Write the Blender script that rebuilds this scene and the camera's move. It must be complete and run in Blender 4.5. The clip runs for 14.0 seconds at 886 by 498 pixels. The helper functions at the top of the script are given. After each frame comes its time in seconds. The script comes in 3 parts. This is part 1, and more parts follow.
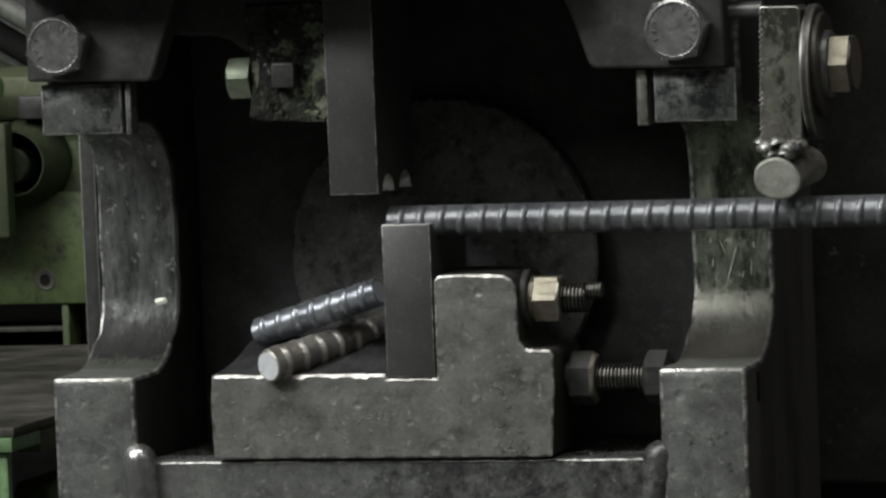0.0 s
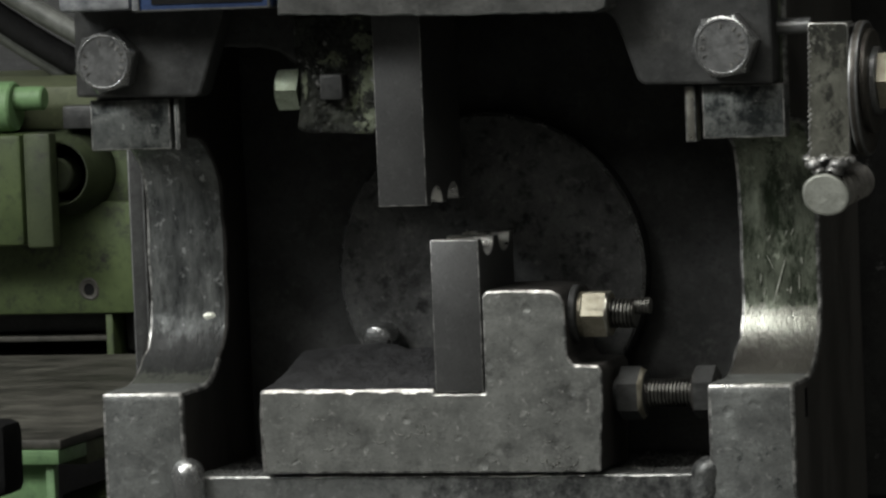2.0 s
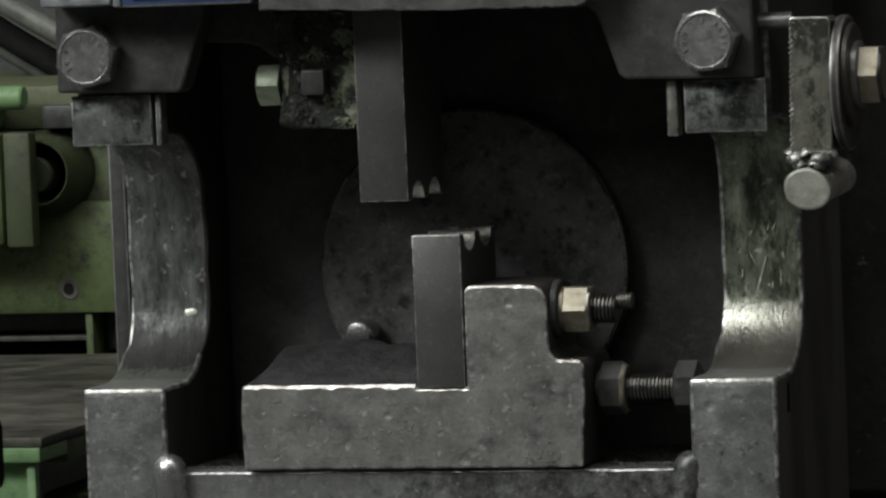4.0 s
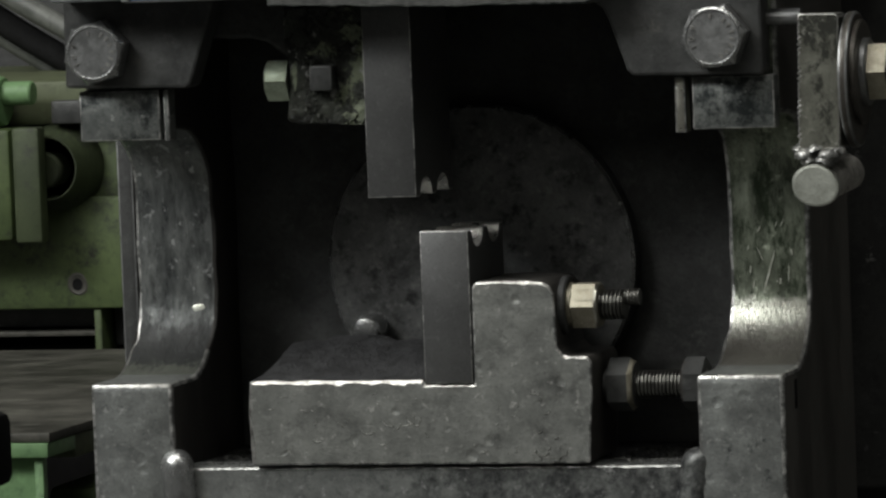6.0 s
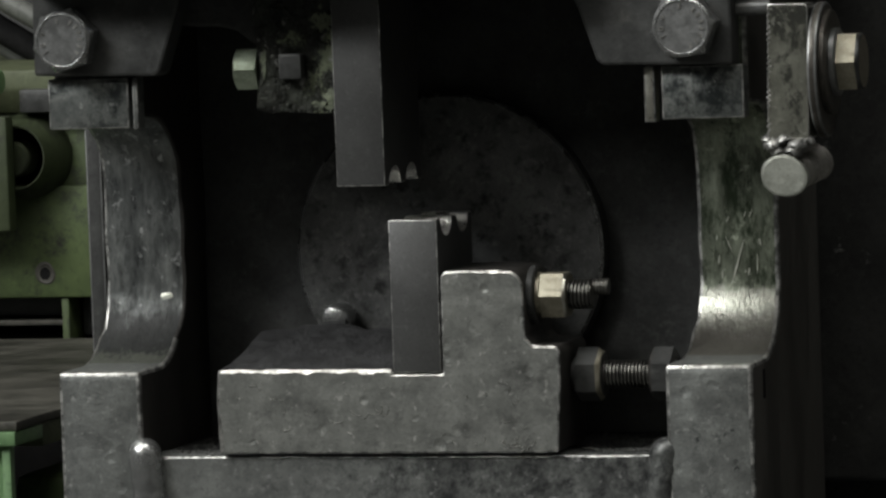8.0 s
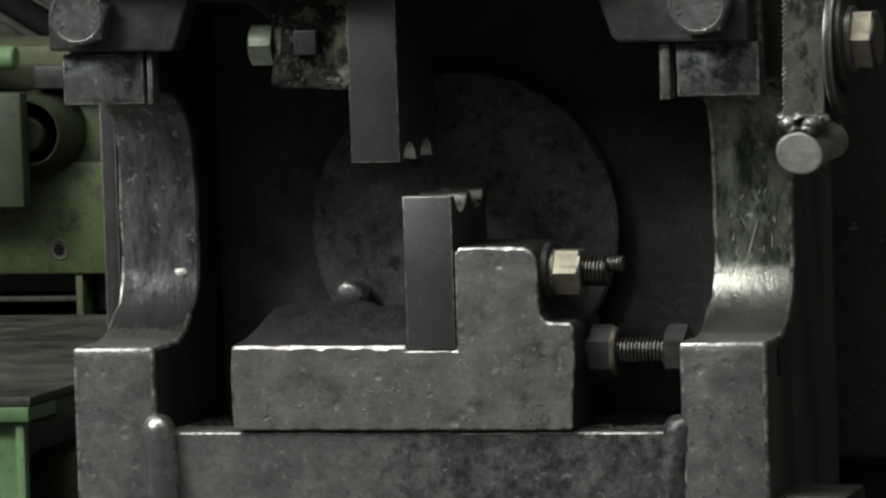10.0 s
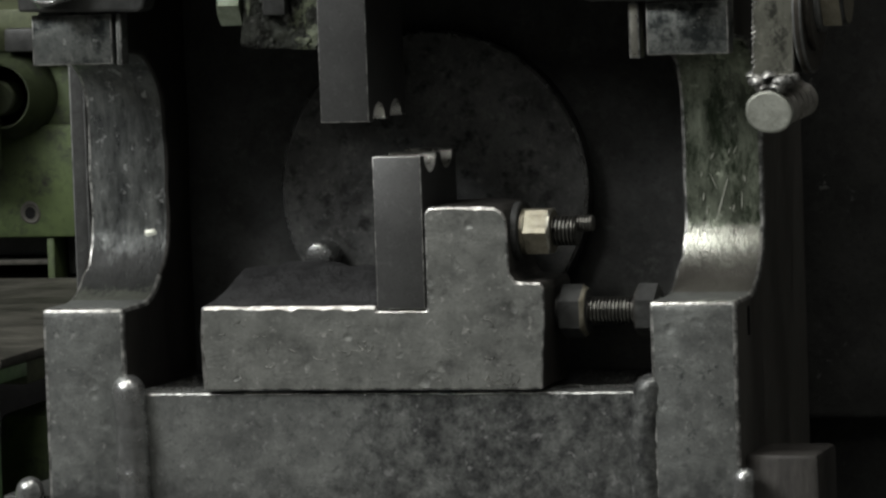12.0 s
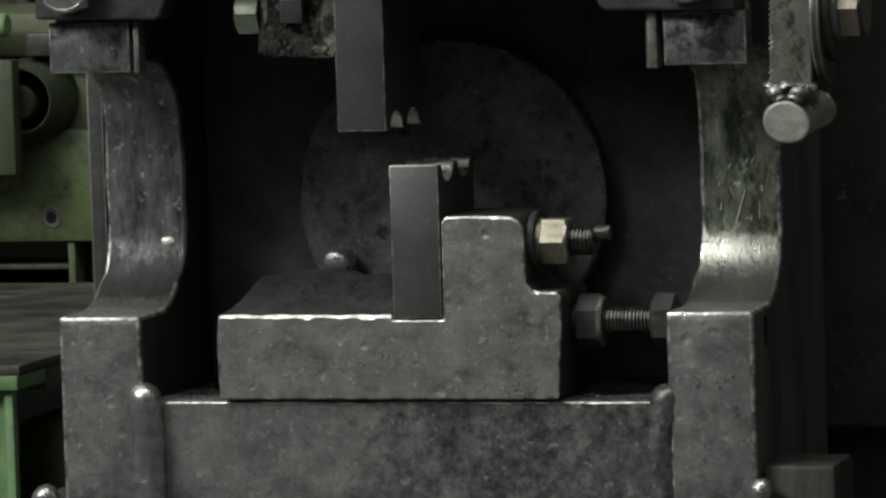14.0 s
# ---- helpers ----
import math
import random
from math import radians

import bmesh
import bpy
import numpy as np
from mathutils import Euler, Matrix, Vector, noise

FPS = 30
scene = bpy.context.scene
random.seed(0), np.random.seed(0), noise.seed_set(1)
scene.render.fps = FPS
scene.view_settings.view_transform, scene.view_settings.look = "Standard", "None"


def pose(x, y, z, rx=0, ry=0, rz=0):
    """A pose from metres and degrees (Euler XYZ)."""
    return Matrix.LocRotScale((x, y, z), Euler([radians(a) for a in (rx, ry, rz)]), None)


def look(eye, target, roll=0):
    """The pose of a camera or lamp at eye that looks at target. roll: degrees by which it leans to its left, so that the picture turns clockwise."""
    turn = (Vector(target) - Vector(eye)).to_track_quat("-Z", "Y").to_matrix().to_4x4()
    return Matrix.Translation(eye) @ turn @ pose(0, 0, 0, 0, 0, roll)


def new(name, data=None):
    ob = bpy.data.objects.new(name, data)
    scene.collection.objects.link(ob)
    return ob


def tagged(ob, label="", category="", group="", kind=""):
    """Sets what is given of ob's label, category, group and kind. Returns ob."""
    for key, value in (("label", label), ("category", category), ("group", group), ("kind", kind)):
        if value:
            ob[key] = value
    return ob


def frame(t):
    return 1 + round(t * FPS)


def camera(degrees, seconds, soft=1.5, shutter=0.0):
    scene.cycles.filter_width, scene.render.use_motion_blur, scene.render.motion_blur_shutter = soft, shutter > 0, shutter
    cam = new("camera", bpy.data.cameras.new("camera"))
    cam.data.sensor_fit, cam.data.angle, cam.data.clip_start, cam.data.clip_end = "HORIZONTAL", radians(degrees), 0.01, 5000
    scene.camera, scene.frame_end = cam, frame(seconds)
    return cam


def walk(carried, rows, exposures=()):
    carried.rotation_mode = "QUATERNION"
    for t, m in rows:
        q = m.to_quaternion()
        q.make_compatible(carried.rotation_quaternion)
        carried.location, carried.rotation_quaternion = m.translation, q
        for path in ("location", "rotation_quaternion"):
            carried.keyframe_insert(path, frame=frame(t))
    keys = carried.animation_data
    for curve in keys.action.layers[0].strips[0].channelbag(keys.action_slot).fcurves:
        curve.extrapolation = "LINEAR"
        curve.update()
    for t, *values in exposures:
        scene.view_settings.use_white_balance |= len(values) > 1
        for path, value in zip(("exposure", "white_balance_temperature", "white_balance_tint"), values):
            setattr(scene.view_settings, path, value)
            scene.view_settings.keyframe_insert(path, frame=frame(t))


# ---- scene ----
cam = camera(10.0, 14.0, soft=2.5, shutter=0.5)
PATH = [
    (0, 0.9154, -2.675, 1.3038, 86.134, 2.272, 16.014),
    (0.5, 0.9148, -2.6706, 1.3056, 85.933, 2.439, 16.105),
    (1, 0.9128, -2.67, 1.3105, 85.759, 2.63, 16.227),
    (1.5, 0.9106, -2.6749, 1.3152, 85.863, 2.551, 16.404),
    (2, 0.9073, -2.682, 1.3161, 86.087, 2.274, 16.355),
    (2.5, 0.9042, -2.6864, 1.3113, 86.228, 2.095, 16.219),
    (3, 0.9004, -2.6871, 1.3098, 86.243, 2.155, 16.038),
    (3.5, 0.9023, -2.6836, 1.3091, 86.196, 2.346, 16.054),
    (6, 0.9053, -2.6813, 1.3081, 86.143, 2.236, 16.21),
    (6.5, 0.9021, -2.6845, 1.3097, 86.192, 2.325, 16.077),
    (7, 0.9029, -2.6825, 1.3148, 86.136, 2.069, 16.105),
    (7.5, 0.9048, -2.6841, 1.3111, 86.194, 1.918, 15.913),
    (8, 0.9037, -2.6801, 1.3057, 86.054, 2.032, 15.845),
    (8.5, 0.9052, -2.6784, 1.3027, 85.884, 2.031, 16.084),
    (11, 0.9014, -2.679, 1.3041, 85.794, 1.726, 15.899),
    (11.5, 0.9045, -2.6788, 1.3001, 85.711, 1.793, 15.788),
    (12, 0.9054, -2.6755, 1.299, 85.46, 1.988, 15.731),
    (12.5, 0.9069, -2.6699, 1.2999, 85.215, 2.079, 15.767),
    (13, 0.9144, -2.6601, 1.3054, 85.091, 2.139, 15.995),
    (13.5, 0.9167, -2.659, 1.3065, 85.265, 1.84, 16.125),
    (14, 0.9124, -2.6687, 1.3052, 85.436, 1.853, 16.105),
]
walk(cam, [(t, pose(*p)) for t, *p in PATH])

# ---- light: unseen shop lamps above and in front of the machine, with added fills, in a closed hall ----
world = bpy.data.worlds.new("hall_air")
world.use_nodes = True
world.node_tree.nodes["Background"].inputs["Color"].default_value = (0.6, 0.68, 0.7, 1)
world.node_tree.nodes["Background"].inputs["Strength"].default_value = 0.02
scene.world = world
scene.view_settings.exposure = 0.12


def lamp(name, eye, target, sx, sy, watts, colour):
    data = bpy.data.lights.new(name, "AREA")
    data.shape, data.size, data.size_y, data.energy, data.color = "RECTANGLE", sx, sy, watts, colour
    ob = new(name, data)
    ob.matrix_world = look(eye, target)
    return ob


lamp("unseen_hall_lamp", (-0.2, -1.0, 4.1), (-0.2, -0.2, 1.1), 3.0, 0.6, 46, (0.985, 0.98, 0.94))
lamp("unseen_hall_lamp", (-2.2, -2.6, 3.95), (0.05, 0.0, 1.1), 1.8, 0.6, 84, (0.985, 0.985, 0.95))
lamp("unseen_hall_lamp", (2.4, -2.0, 3.9), (0.2, 0.0, 1.1), 2.0, 1.2, 6, (0.985, 0.98, 0.94))
lamp("unseen_front_light", (-3.0, -2.8, 3.75), (0.1, 0.0, 1.1), 1.1, 0.8, 50, (0.95, 0.985, 0.995))
lamp("unseen_front_light", (-0.6, -4.2, 3.85), (0.1, 0.0, 1.1), 2.6, 0.6, 13, (1.0, 1.0, 0.95))


# ---- materials ----
def mat(name, colours, rough=(0.4, 0.6), metal=0.0, scale=60.0, fine=400.0, bump=0.25, depth=0.0006, spots=None, grain=None, thicken=None, flecks=None, dents=0.0, spec=0.5, contrast=(0.35, 0.65), bands=()):
    """Blotches between two colours, a fine grain, optional spots of a third colour, and relief."""
    m = bpy.data.materials.new(name)
    m.use_nodes = True
    nt = m.node_tree
    n, l = nt.nodes, nt.links
    b = n["Principled BSDF"]
    geo = n.new("ShaderNodeTexCoord")
    src = geo.outputs["Object"]
    if grain:
        mp = n.new("ShaderNodeMapping")
        mp.inputs["Scale"].default_value = grain
        l.new(src, mp.inputs[0])
        src = mp.outputs[0]

    def noise_tex(sc, detail, rgh=0.6, where=src):
        t = n.new("ShaderNodeTexNoise")
        t.inputs["Scale"].default_value, t.inputs["Detail"].default_value, t.inputs["Roughness"].default_value = sc, detail, rgh
        l.new(where, t.inputs["Vector"])
        return t.outputs["Fac"]

    def ramp(fac, a, c, lo=0.0, hi=1.0):
        t = n.new("ShaderNodeMapRange")
        t.inputs["From Min"].default_value, t.inputs["From Max"].default_value = a, c
        t.inputs["To Min"].default_value, t.inputs["To Max"].default_value = lo, hi
        l.new(fac, t.inputs[0])
        return t.outputs[0]

    def mix(fac, a, c):
        t = n.new("ShaderNodeMix")
        t.data_type = "RGBA"
        l.new(fac, t.inputs[0])
        for i, v in ((6, a), (7, c)):
            if isinstance(v, tuple):
                t.inputs[i].default_value = (*v, 1)
            else:
                l.new(v, t.inputs[i])
        return t.outputs[2]

    big = noise_tex(scale, 6, 0.65)
    small = noise_tex(fine, 4, 0.7)
    col = mix(ramp(big, *contrast), colours[0], colours[1])
    dark = tuple(c * 0.55 for c in colours[0])
    col = mix(ramp(small, 0.52, 0.70, 0, 0.55), col, dark)
    light = tuple(min(0.9, c * 1.45) for c in colours[1])
    col = mix(ramp(noise_tex(fine * 0.31, 8, 0.75), 0.54, 0.70, 0, 0.55), col, light)
    if spots:
        colour, sc, lo, hi = spots
        fac = noise_tex(sc, 9, 0.78)
        if thicken:
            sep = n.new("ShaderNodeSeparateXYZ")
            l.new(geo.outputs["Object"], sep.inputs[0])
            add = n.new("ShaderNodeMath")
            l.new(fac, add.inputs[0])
            l.new(ramp(sep.outputs[thicken[3] if len(thicken) > 3 else 0], thicken[0], thicken[1], 0.0, thicken[2]), add.inputs[1])
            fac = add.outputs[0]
        col = mix(ramp(fac, lo, hi), col, colour)
    if flecks:
        colour, sc, lo, hi = flecks
        col = mix(ramp(noise_tex(sc, 5, 0.65, geo.outputs["Object"]), lo, hi), col, colour)
    shine = None
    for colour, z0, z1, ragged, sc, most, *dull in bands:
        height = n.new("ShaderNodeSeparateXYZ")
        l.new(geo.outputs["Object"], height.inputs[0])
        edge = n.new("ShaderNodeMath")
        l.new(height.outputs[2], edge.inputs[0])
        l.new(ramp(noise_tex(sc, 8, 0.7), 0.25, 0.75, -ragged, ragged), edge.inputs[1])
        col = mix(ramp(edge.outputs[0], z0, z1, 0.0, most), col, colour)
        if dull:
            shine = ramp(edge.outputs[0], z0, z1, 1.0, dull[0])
    l.new(col, b.inputs["Base Color"])
    b.inputs["Metallic"].default_value = metal
    gloss = ramp(big, 0.3, 0.7, *rough)
    if shine:
        less = n.new("ShaderNodeMath")
        less.operation = "MULTIPLY"
        l.new(shine, less.inputs[0])
        less.inputs[1].default_value = metal
        l.new(less.outputs[0], b.inputs["Metallic"])
        dry = n.new("ShaderNodeMath")
        dry.operation = "DIVIDE"
        l.new(gloss, dry.inputs[0])
        l.new(shine, dry.inputs[1])
        dry.use_clamp = True
        gloss = dry.outputs[0]
    l.new(gloss, b.inputs["Roughness"])
    b.inputs["Specular IOR Level"].default_value = spec
    bp = n.new("ShaderNodeBump")
    bp.inputs["Strength"].default_value, bp.inputs["Distance"].default_value = bump, depth
    l.new(small, bp.inputs["Height"])
    bp2 = n.new("ShaderNodeBump")
    bp2.inputs["Strength"].default_value, bp2.inputs["Distance"].default_value = bump, depth * 4
    l.new(big, bp2.inputs["Height"])
    l.new(bp.outputs[0], bp2.inputs["Normal"])
    last = bp2.outputs[0]
    if dents:
        cells = n.new("ShaderNodeTexVoronoi")
        cells.inputs["Scale"].default_value = 85
        l.new(geo.outputs["Object"], cells.inputs["Vector"])
        hit = n.new("ShaderNodeMath")
        hit.operation = "MULTIPLY"
        l.new(ramp(cells.outputs["Distance"], 0.12, 0.34, -1.0, 0.0), hit.inputs[0])
        l.new(ramp(noise_tex(42, 2, 0.5, geo.outputs["Object"]), 0.54, 0.60), hit.inputs[1])
        bp3 = n.new("ShaderNodeBump")
        bp3.inputs["Strength"].default_value, bp3.inputs["Distance"].default_value = dents, 0.0012
        l.new(hit.outputs[0], bp3.inputs["Height"])
        l.new(last, bp3.inputs["Normal"])
        last = bp3.outputs[0]
    l.new(last, b.inputs["Normal"])
    return m


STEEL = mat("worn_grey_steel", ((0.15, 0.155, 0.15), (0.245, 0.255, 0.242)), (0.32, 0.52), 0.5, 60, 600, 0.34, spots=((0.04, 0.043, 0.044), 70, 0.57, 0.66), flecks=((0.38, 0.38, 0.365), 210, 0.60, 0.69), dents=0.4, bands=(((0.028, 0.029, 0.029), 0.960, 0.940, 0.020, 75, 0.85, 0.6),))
APRON = mat("blotched_grey_steel", ((0.165, 0.17, 0.165), (0.235, 0.243, 0.23)), (0.32, 0.52), 0.5, 50, 600, 0.26, spots=((0.042, 0.043, 0.044), 105, 0.55, 0.80), thicken=(0.05, 0.125, 0.18), flecks=((0.33, 0.33, 0.325), 180, 0.60, 0.70), bands=(((0.05, 0.05, 0.049), 0.950, 0.922, 0.018, 110, 0.7),), dents=0.25)
BLOCK = mat("die_holder_steel", ((0.185, 0.19, 0.178), (0.27, 0.275, 0.256)), (0.32, 0.50), 0.5, 55, 520, 0.34, spots=((0.075, 0.075, 0.072), 30, 0.55, 0.72), thicken=(0.14, 0.19, 0.05), flecks=((0.44, 0.435, 0.41), 170, 0.60, 0.68), dents=0.5)
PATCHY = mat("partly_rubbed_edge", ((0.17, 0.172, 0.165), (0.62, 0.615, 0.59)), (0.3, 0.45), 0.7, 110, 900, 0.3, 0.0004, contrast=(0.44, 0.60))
EDGE = mat("bare_rubbed_lit_edge", ((0.40, 0.395, 0.37), (0.66, 0.655, 0.625)), (0.26, 0.42), 0.85, 90, 900, 0.3, 0.0004, spots=((0.19, 0.187, 0.175), 150, 0.46, 0.62))
SEAT = mat("bare_lit_cutting_edge", ((0.62, 0.61, 0.58), (0.80, 0.79, 0.75)), (0.22, 0.36), 0.85, 120, 900, 0.3, 0.0004)
BLADE = mat("ground_tool_steel", ((0.125, 0.125, 0.125), (0.165, 0.165, 0.163)), (0.36, 0.46), 0.65, 22, 700, 0.15, 0.0003)
BRIGHT = mat("bright_zinc_steel", ((0.42, 0.41, 0.36), (0.58, 0.57, 0.50)), (0.25, 0.4), 0.9, 160, 900, 0.2, 0.0003)
YELLOW_ZINC = mat("yellowed_zinc", ((0.24, 0.22, 0.165), (0.36, 0.335, 0.265)), (0.34, 0.5), 0.7, 150, 900, 0.2, 0.0003)
HEADS = mat("dull_bolt_head", ((0.19, 0.193, 0.19), (0.30, 0.303, 0.30)), (0.28, 0.45), 0.6, 110, 900, 0.2, 0.0004, spots=((0.09, 0.09, 0.088), 120, 0.56, 0.7))
PALE_ZINC = mat("pale_green_zinc", ((0.20, 0.235, 0.17), (0.32, 0.36, 0.275)), (0.3, 0.45), 0.5, 120, 900, 0.2, 0.0003)
GUIDE = mat("olive_flaking_steel", ((0.10, 0.10, 0.082), (0.17, 0.17, 0.14)), (0.35, 0.55), 0.4, 80, 500, 0.3, spots=((0.035, 0.036, 0.029), 38, 0.54, 0.60), thicken=(1.20, 1.235, 0.08, 2), grain=(1.0, 1.0, 0.8), flecks=((0.34, 0.34, 0.30), 140, 0.61, 0.70))
ROLLER = mat("olive_ground_end", ((0.30, 0.31, 0.27), (0.44, 0.45, 0.40)), (0.35, 0.5), 0.5, 90, 800, 0.2)
DARK = mat("oily_black_casting", ((0.027, 0.0275, 0.0265), (0.058, 0.059, 0.057)), (0.5, 0.75), 0.0, 34, 350, 0.5, spots=((0.10, 0.104, 0.094), 60, 0.57, 0.76), spec=0.3)
PLATE = mat("oily_round_plate", ((0.05, 0.051, 0.05), (0.13, 0.131, 0.128)), (0.4, 0.6), 0.2, 26, 420, 0.35, spots=((0.21, 0.21, 0.20), 120, 0.54, 0.74), spec=0.35, flecks=((0.02, 0.02, 0.02), 95, 0.53, 0.68))
SPOTTED = mat("black_paint_splashed", ((0.036, 0.036, 0.035), (0.062, 0.062, 0.059)), (0.5, 0.7), 0.0, 30, 300, 0.4, spots=((0.26, 0.26, 0.245), 46, 0.63, 0.70), spec=0.3)
LUG = mat("dark_grey_paint", ((0.036, 0.037, 0.036), (0.072, 0.073, 0.07)), (0.42, 0.6), 0.2, 42, 500, 0.3, spots=((0.10, 0.098, 0.088), 75, 0.57, 0.72))
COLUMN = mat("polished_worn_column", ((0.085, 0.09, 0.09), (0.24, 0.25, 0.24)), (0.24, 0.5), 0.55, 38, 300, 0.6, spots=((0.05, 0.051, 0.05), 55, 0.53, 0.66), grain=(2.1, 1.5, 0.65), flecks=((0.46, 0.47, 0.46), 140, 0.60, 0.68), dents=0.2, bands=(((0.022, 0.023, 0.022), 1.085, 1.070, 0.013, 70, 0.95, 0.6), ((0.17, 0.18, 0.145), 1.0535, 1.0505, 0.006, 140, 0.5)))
COLUMN_GREEN = mat("worn_column_green_reflection", ((0.085, 0.098, 0.072), (0.34, 0.375, 0.29)), (0.2, 0.42), 0.6, 40, 300, 0.6, spots=((0.04, 0.055, 0.033), 30, 0.52, 0.62), grain=(1.8, 1.5, 0.7), flecks=((0.56, 0.60, 0.48), 110, 0.60, 0.70), dents=0.2, bands=(((0.50, 0.50, 0.44), 1.0845, 1.0815, 0.004, 110, 0.75), ((0.105, 0.097, 0.085), 1.074, 1.060, 0.006, 60, 0.92, 0.75)))
LEVER = mat("brown_greasy_lever", ((0.05, 0.046, 0.04), (0.12, 0.11, 0.095)), (0.3, 0.5), 0.4, 60, 500, 0.3)
GREASY = mat("greasy_thread_steel", ((0.05, 0.049, 0.045), (0.17, 0.166, 0.152)), (0.25, 0.4), 0.8, 90, 700, 0.2, 0.0003)
LIP = mat("greasy_grey_lip", ((0.05, 0.051, 0.048), (0.10, 0.10, 0.094)), (0.4, 0.6), 0.2, 40, 420, 0.4, spots=((0.16, 0.16, 0.14), 60, 0.60, 0.72))
PAD = mat("stained_pad_steel", ((0.13, 0.14, 0.135), (0.26, 0.27, 0.255)), (0.35, 0.5), 0.5, 45, 420, 0.35, spots=((0.025, 0.03, 0.03), 32, 0.47, 0.58), flecks=((0.4, 0.41, 0.39), 170, 0.62, 0.68))
CHIPPED = mat("chipped_black_over_green", ((0.014, 0.014, 0.013), (0.045, 0.05, 0.038)), (0.12, 0.5), 0.1, 70, 260, 1.0, 0.0025, spots=((0.24, 0.27, 0.18), 36, 0.60, 0.64), thicken=(0.040, 0.075, 0.11), flecks=((0.34, 0.34, 0.32), 150, 0.61, 0.66))
FLAKED = mat("pale_flaking_green_paint", ((0.10, 0.115, 0.075), (0.25, 0.28, 0.19)), (0.4, 0.6), 0.0, 190, 600, 0.6, 0.001, spots=((0.03, 0.032, 0.024), 210, 0.50, 0.60))
BAR = mat("rolled_rebar_steel", ((0.19, 0.198, 0.214), (0.33, 0.34, 0.36)), (0.25, 0.40), 0.6, 60, 600, 0.3, spots=((0.09, 0.092, 0.096), 70, 0.54, 0.68))
BAR_CUT = mat("bluish_rebar_steel", ((0.26, 0.275, 0.31), (0.46, 0.485, 0.53)), (0.22, 0.36), 0.7, 60, 600, 0.3)
SCRATCH_GLINT = mat("scratch_and_glint_metal", ((0.52, 0.54, 0.45), (0.72, 0.73, 0.64)), (0.25, 0.4), 0.4, 120, 800, 0.3)
BAR_OLD = mat("rusty_rebar_steel", ((0.24, 0.228, 0.21), (0.40, 0.385, 0.355)), (0.24, 0.40), 0.6, 60, 500, 0.4)
CUT = mat("fresh_cut_steel", ((0.78, 0.81, 0.84), (0.86, 0.89, 0.92)), (0.35, 0.5), 0.1, 140, 900, 0.3, 0.0004)
GREEN = mat("old_green_machine_paint", ((0.052, 0.076, 0.027), (0.086, 0.120, 0.042)), (0.5, 0.7), 0.0, 14, 160, 0.25, spots=((0.016, 0.018, 0.012), 30, 0.50, 0.62))
GREEN_DIRTY = mat("oily_green_paint", ((0.034, 0.046, 0.021), (0.062, 0.080, 0.036)), (0.5, 0.7), 0.0, 20, 160, 0.3, spots=((0.024, 0.025, 0.018), 24, 0.52, 0.64))
GREEN_GRIMY = mat("grimy_dark_green_paint", ((0.023, 0.031, 0.014), (0.044, 0.058, 0.025)), (0.5, 0.7), 0.0, 26, 160, 0.3, spots=((0.016, 0.017, 0.012), 34, 0.50, 0.64), grain=(1.6, 1.6, 0.5))
OLIVE = mat("faded_olive_paint", ((0.085, 0.10, 0.052), (0.125, 0.142, 0.078)), (0.5, 0.7), 0.0, 16, 160, 0.25, spots=((0.035, 0.036, 0.024), 26, 0.54, 0.66))
GREEN_LIGHT = mat("bright_green_paint", ((0.12, 0.22, 0.10), (0.18, 0.31, 0.14)), (0.45, 0.6), 0.0, 20, 200, 0.25, spots=((0.05, 0.07, 0.04), 22, 0.60, 0.74))
TABLE = mat("dirty_steel_tabletop", ((0.034, 0.033, 0.027), (0.105, 0.10, 0.084)), (0.45, 0.7), 0.1, 20, 150, 0.3, grain=(1.0, 1.5, 1.0), spots=((0.19, 0.185, 0.155), 9, 0.54, 0.68), flecks=((0.02, 0.02, 0.016), 13, 0.54, 0.64))
BLACK = mat("plain_black", ((0.009, 0.009, 0.009), (0.016, 0.016, 0.016)), (0.75, 0.9), 0.0, 40, 300, 0.3, spec=0.1)
HOSE = mat("grey_hose_sleeve", ((0.09, 0.095, 0.085), (0.16, 0.165, 0.15)), (0.4, 0.6), 0.1, 30, 200, 0.2)
BLUE = mat("blue_enamel_plate", ((0.035, 0.06, 0.14), (0.05, 0.085, 0.19)), (0.3, 0.45), 0.0, 40, 400, 0.2, spots=((0.02, 0.022, 0.03), 60, 0.58, 0.70))
WHITEWASH = mat("scuffed_pale_paint", ((0.16, 0.17, 0.18), (0.38, 0.39, 0.40)), (0.4, 0.6), 0.1, 60, 400, 0.4, spots=((0.06, 0.06, 0.065), 45, 0.55, 0.70))
DIRT = mat("oily_scale_dirt", ((0.025, 0.025, 0.0257), (0.056, 0.056, 0.0574)), (0.6, 0.85), 0.0, 60, 500, 1.0, 0.0015, spots=((0.12, 0.115, 0.10), 220, 0.64, 0.74), spec=0.25)
OUTER = mat("brown_grey_outer_side", ((0.085, 0.08, 0.073), (0.15, 0.142, 0.13)), (0.4, 0.6), 0.3, 20, 260, 0.3, grain=(2, 2, 0.35))
SIDE = mat("brown_grimy_shaded_side", ((0.028, 0.026, 0.024), (0.055, 0.051, 0.046)), (0.4, 0.6), 0.3, 24, 260, 0.3, grain=(2, 2, 0.4))
WELD = mat("weld_and_highlight_metal", ((0.36, 0.365, 0.36), (0.52, 0.525, 0.52)), (0.17, 0.34), 0.85, 50, 500, 0.3)
CONCRETE = mat("hall_concrete", ((0.065, 0.065, 0.06), (0.12, 0.12, 0.11)), (0.7, 0.9), 0.0, 2, 40, 0.2)
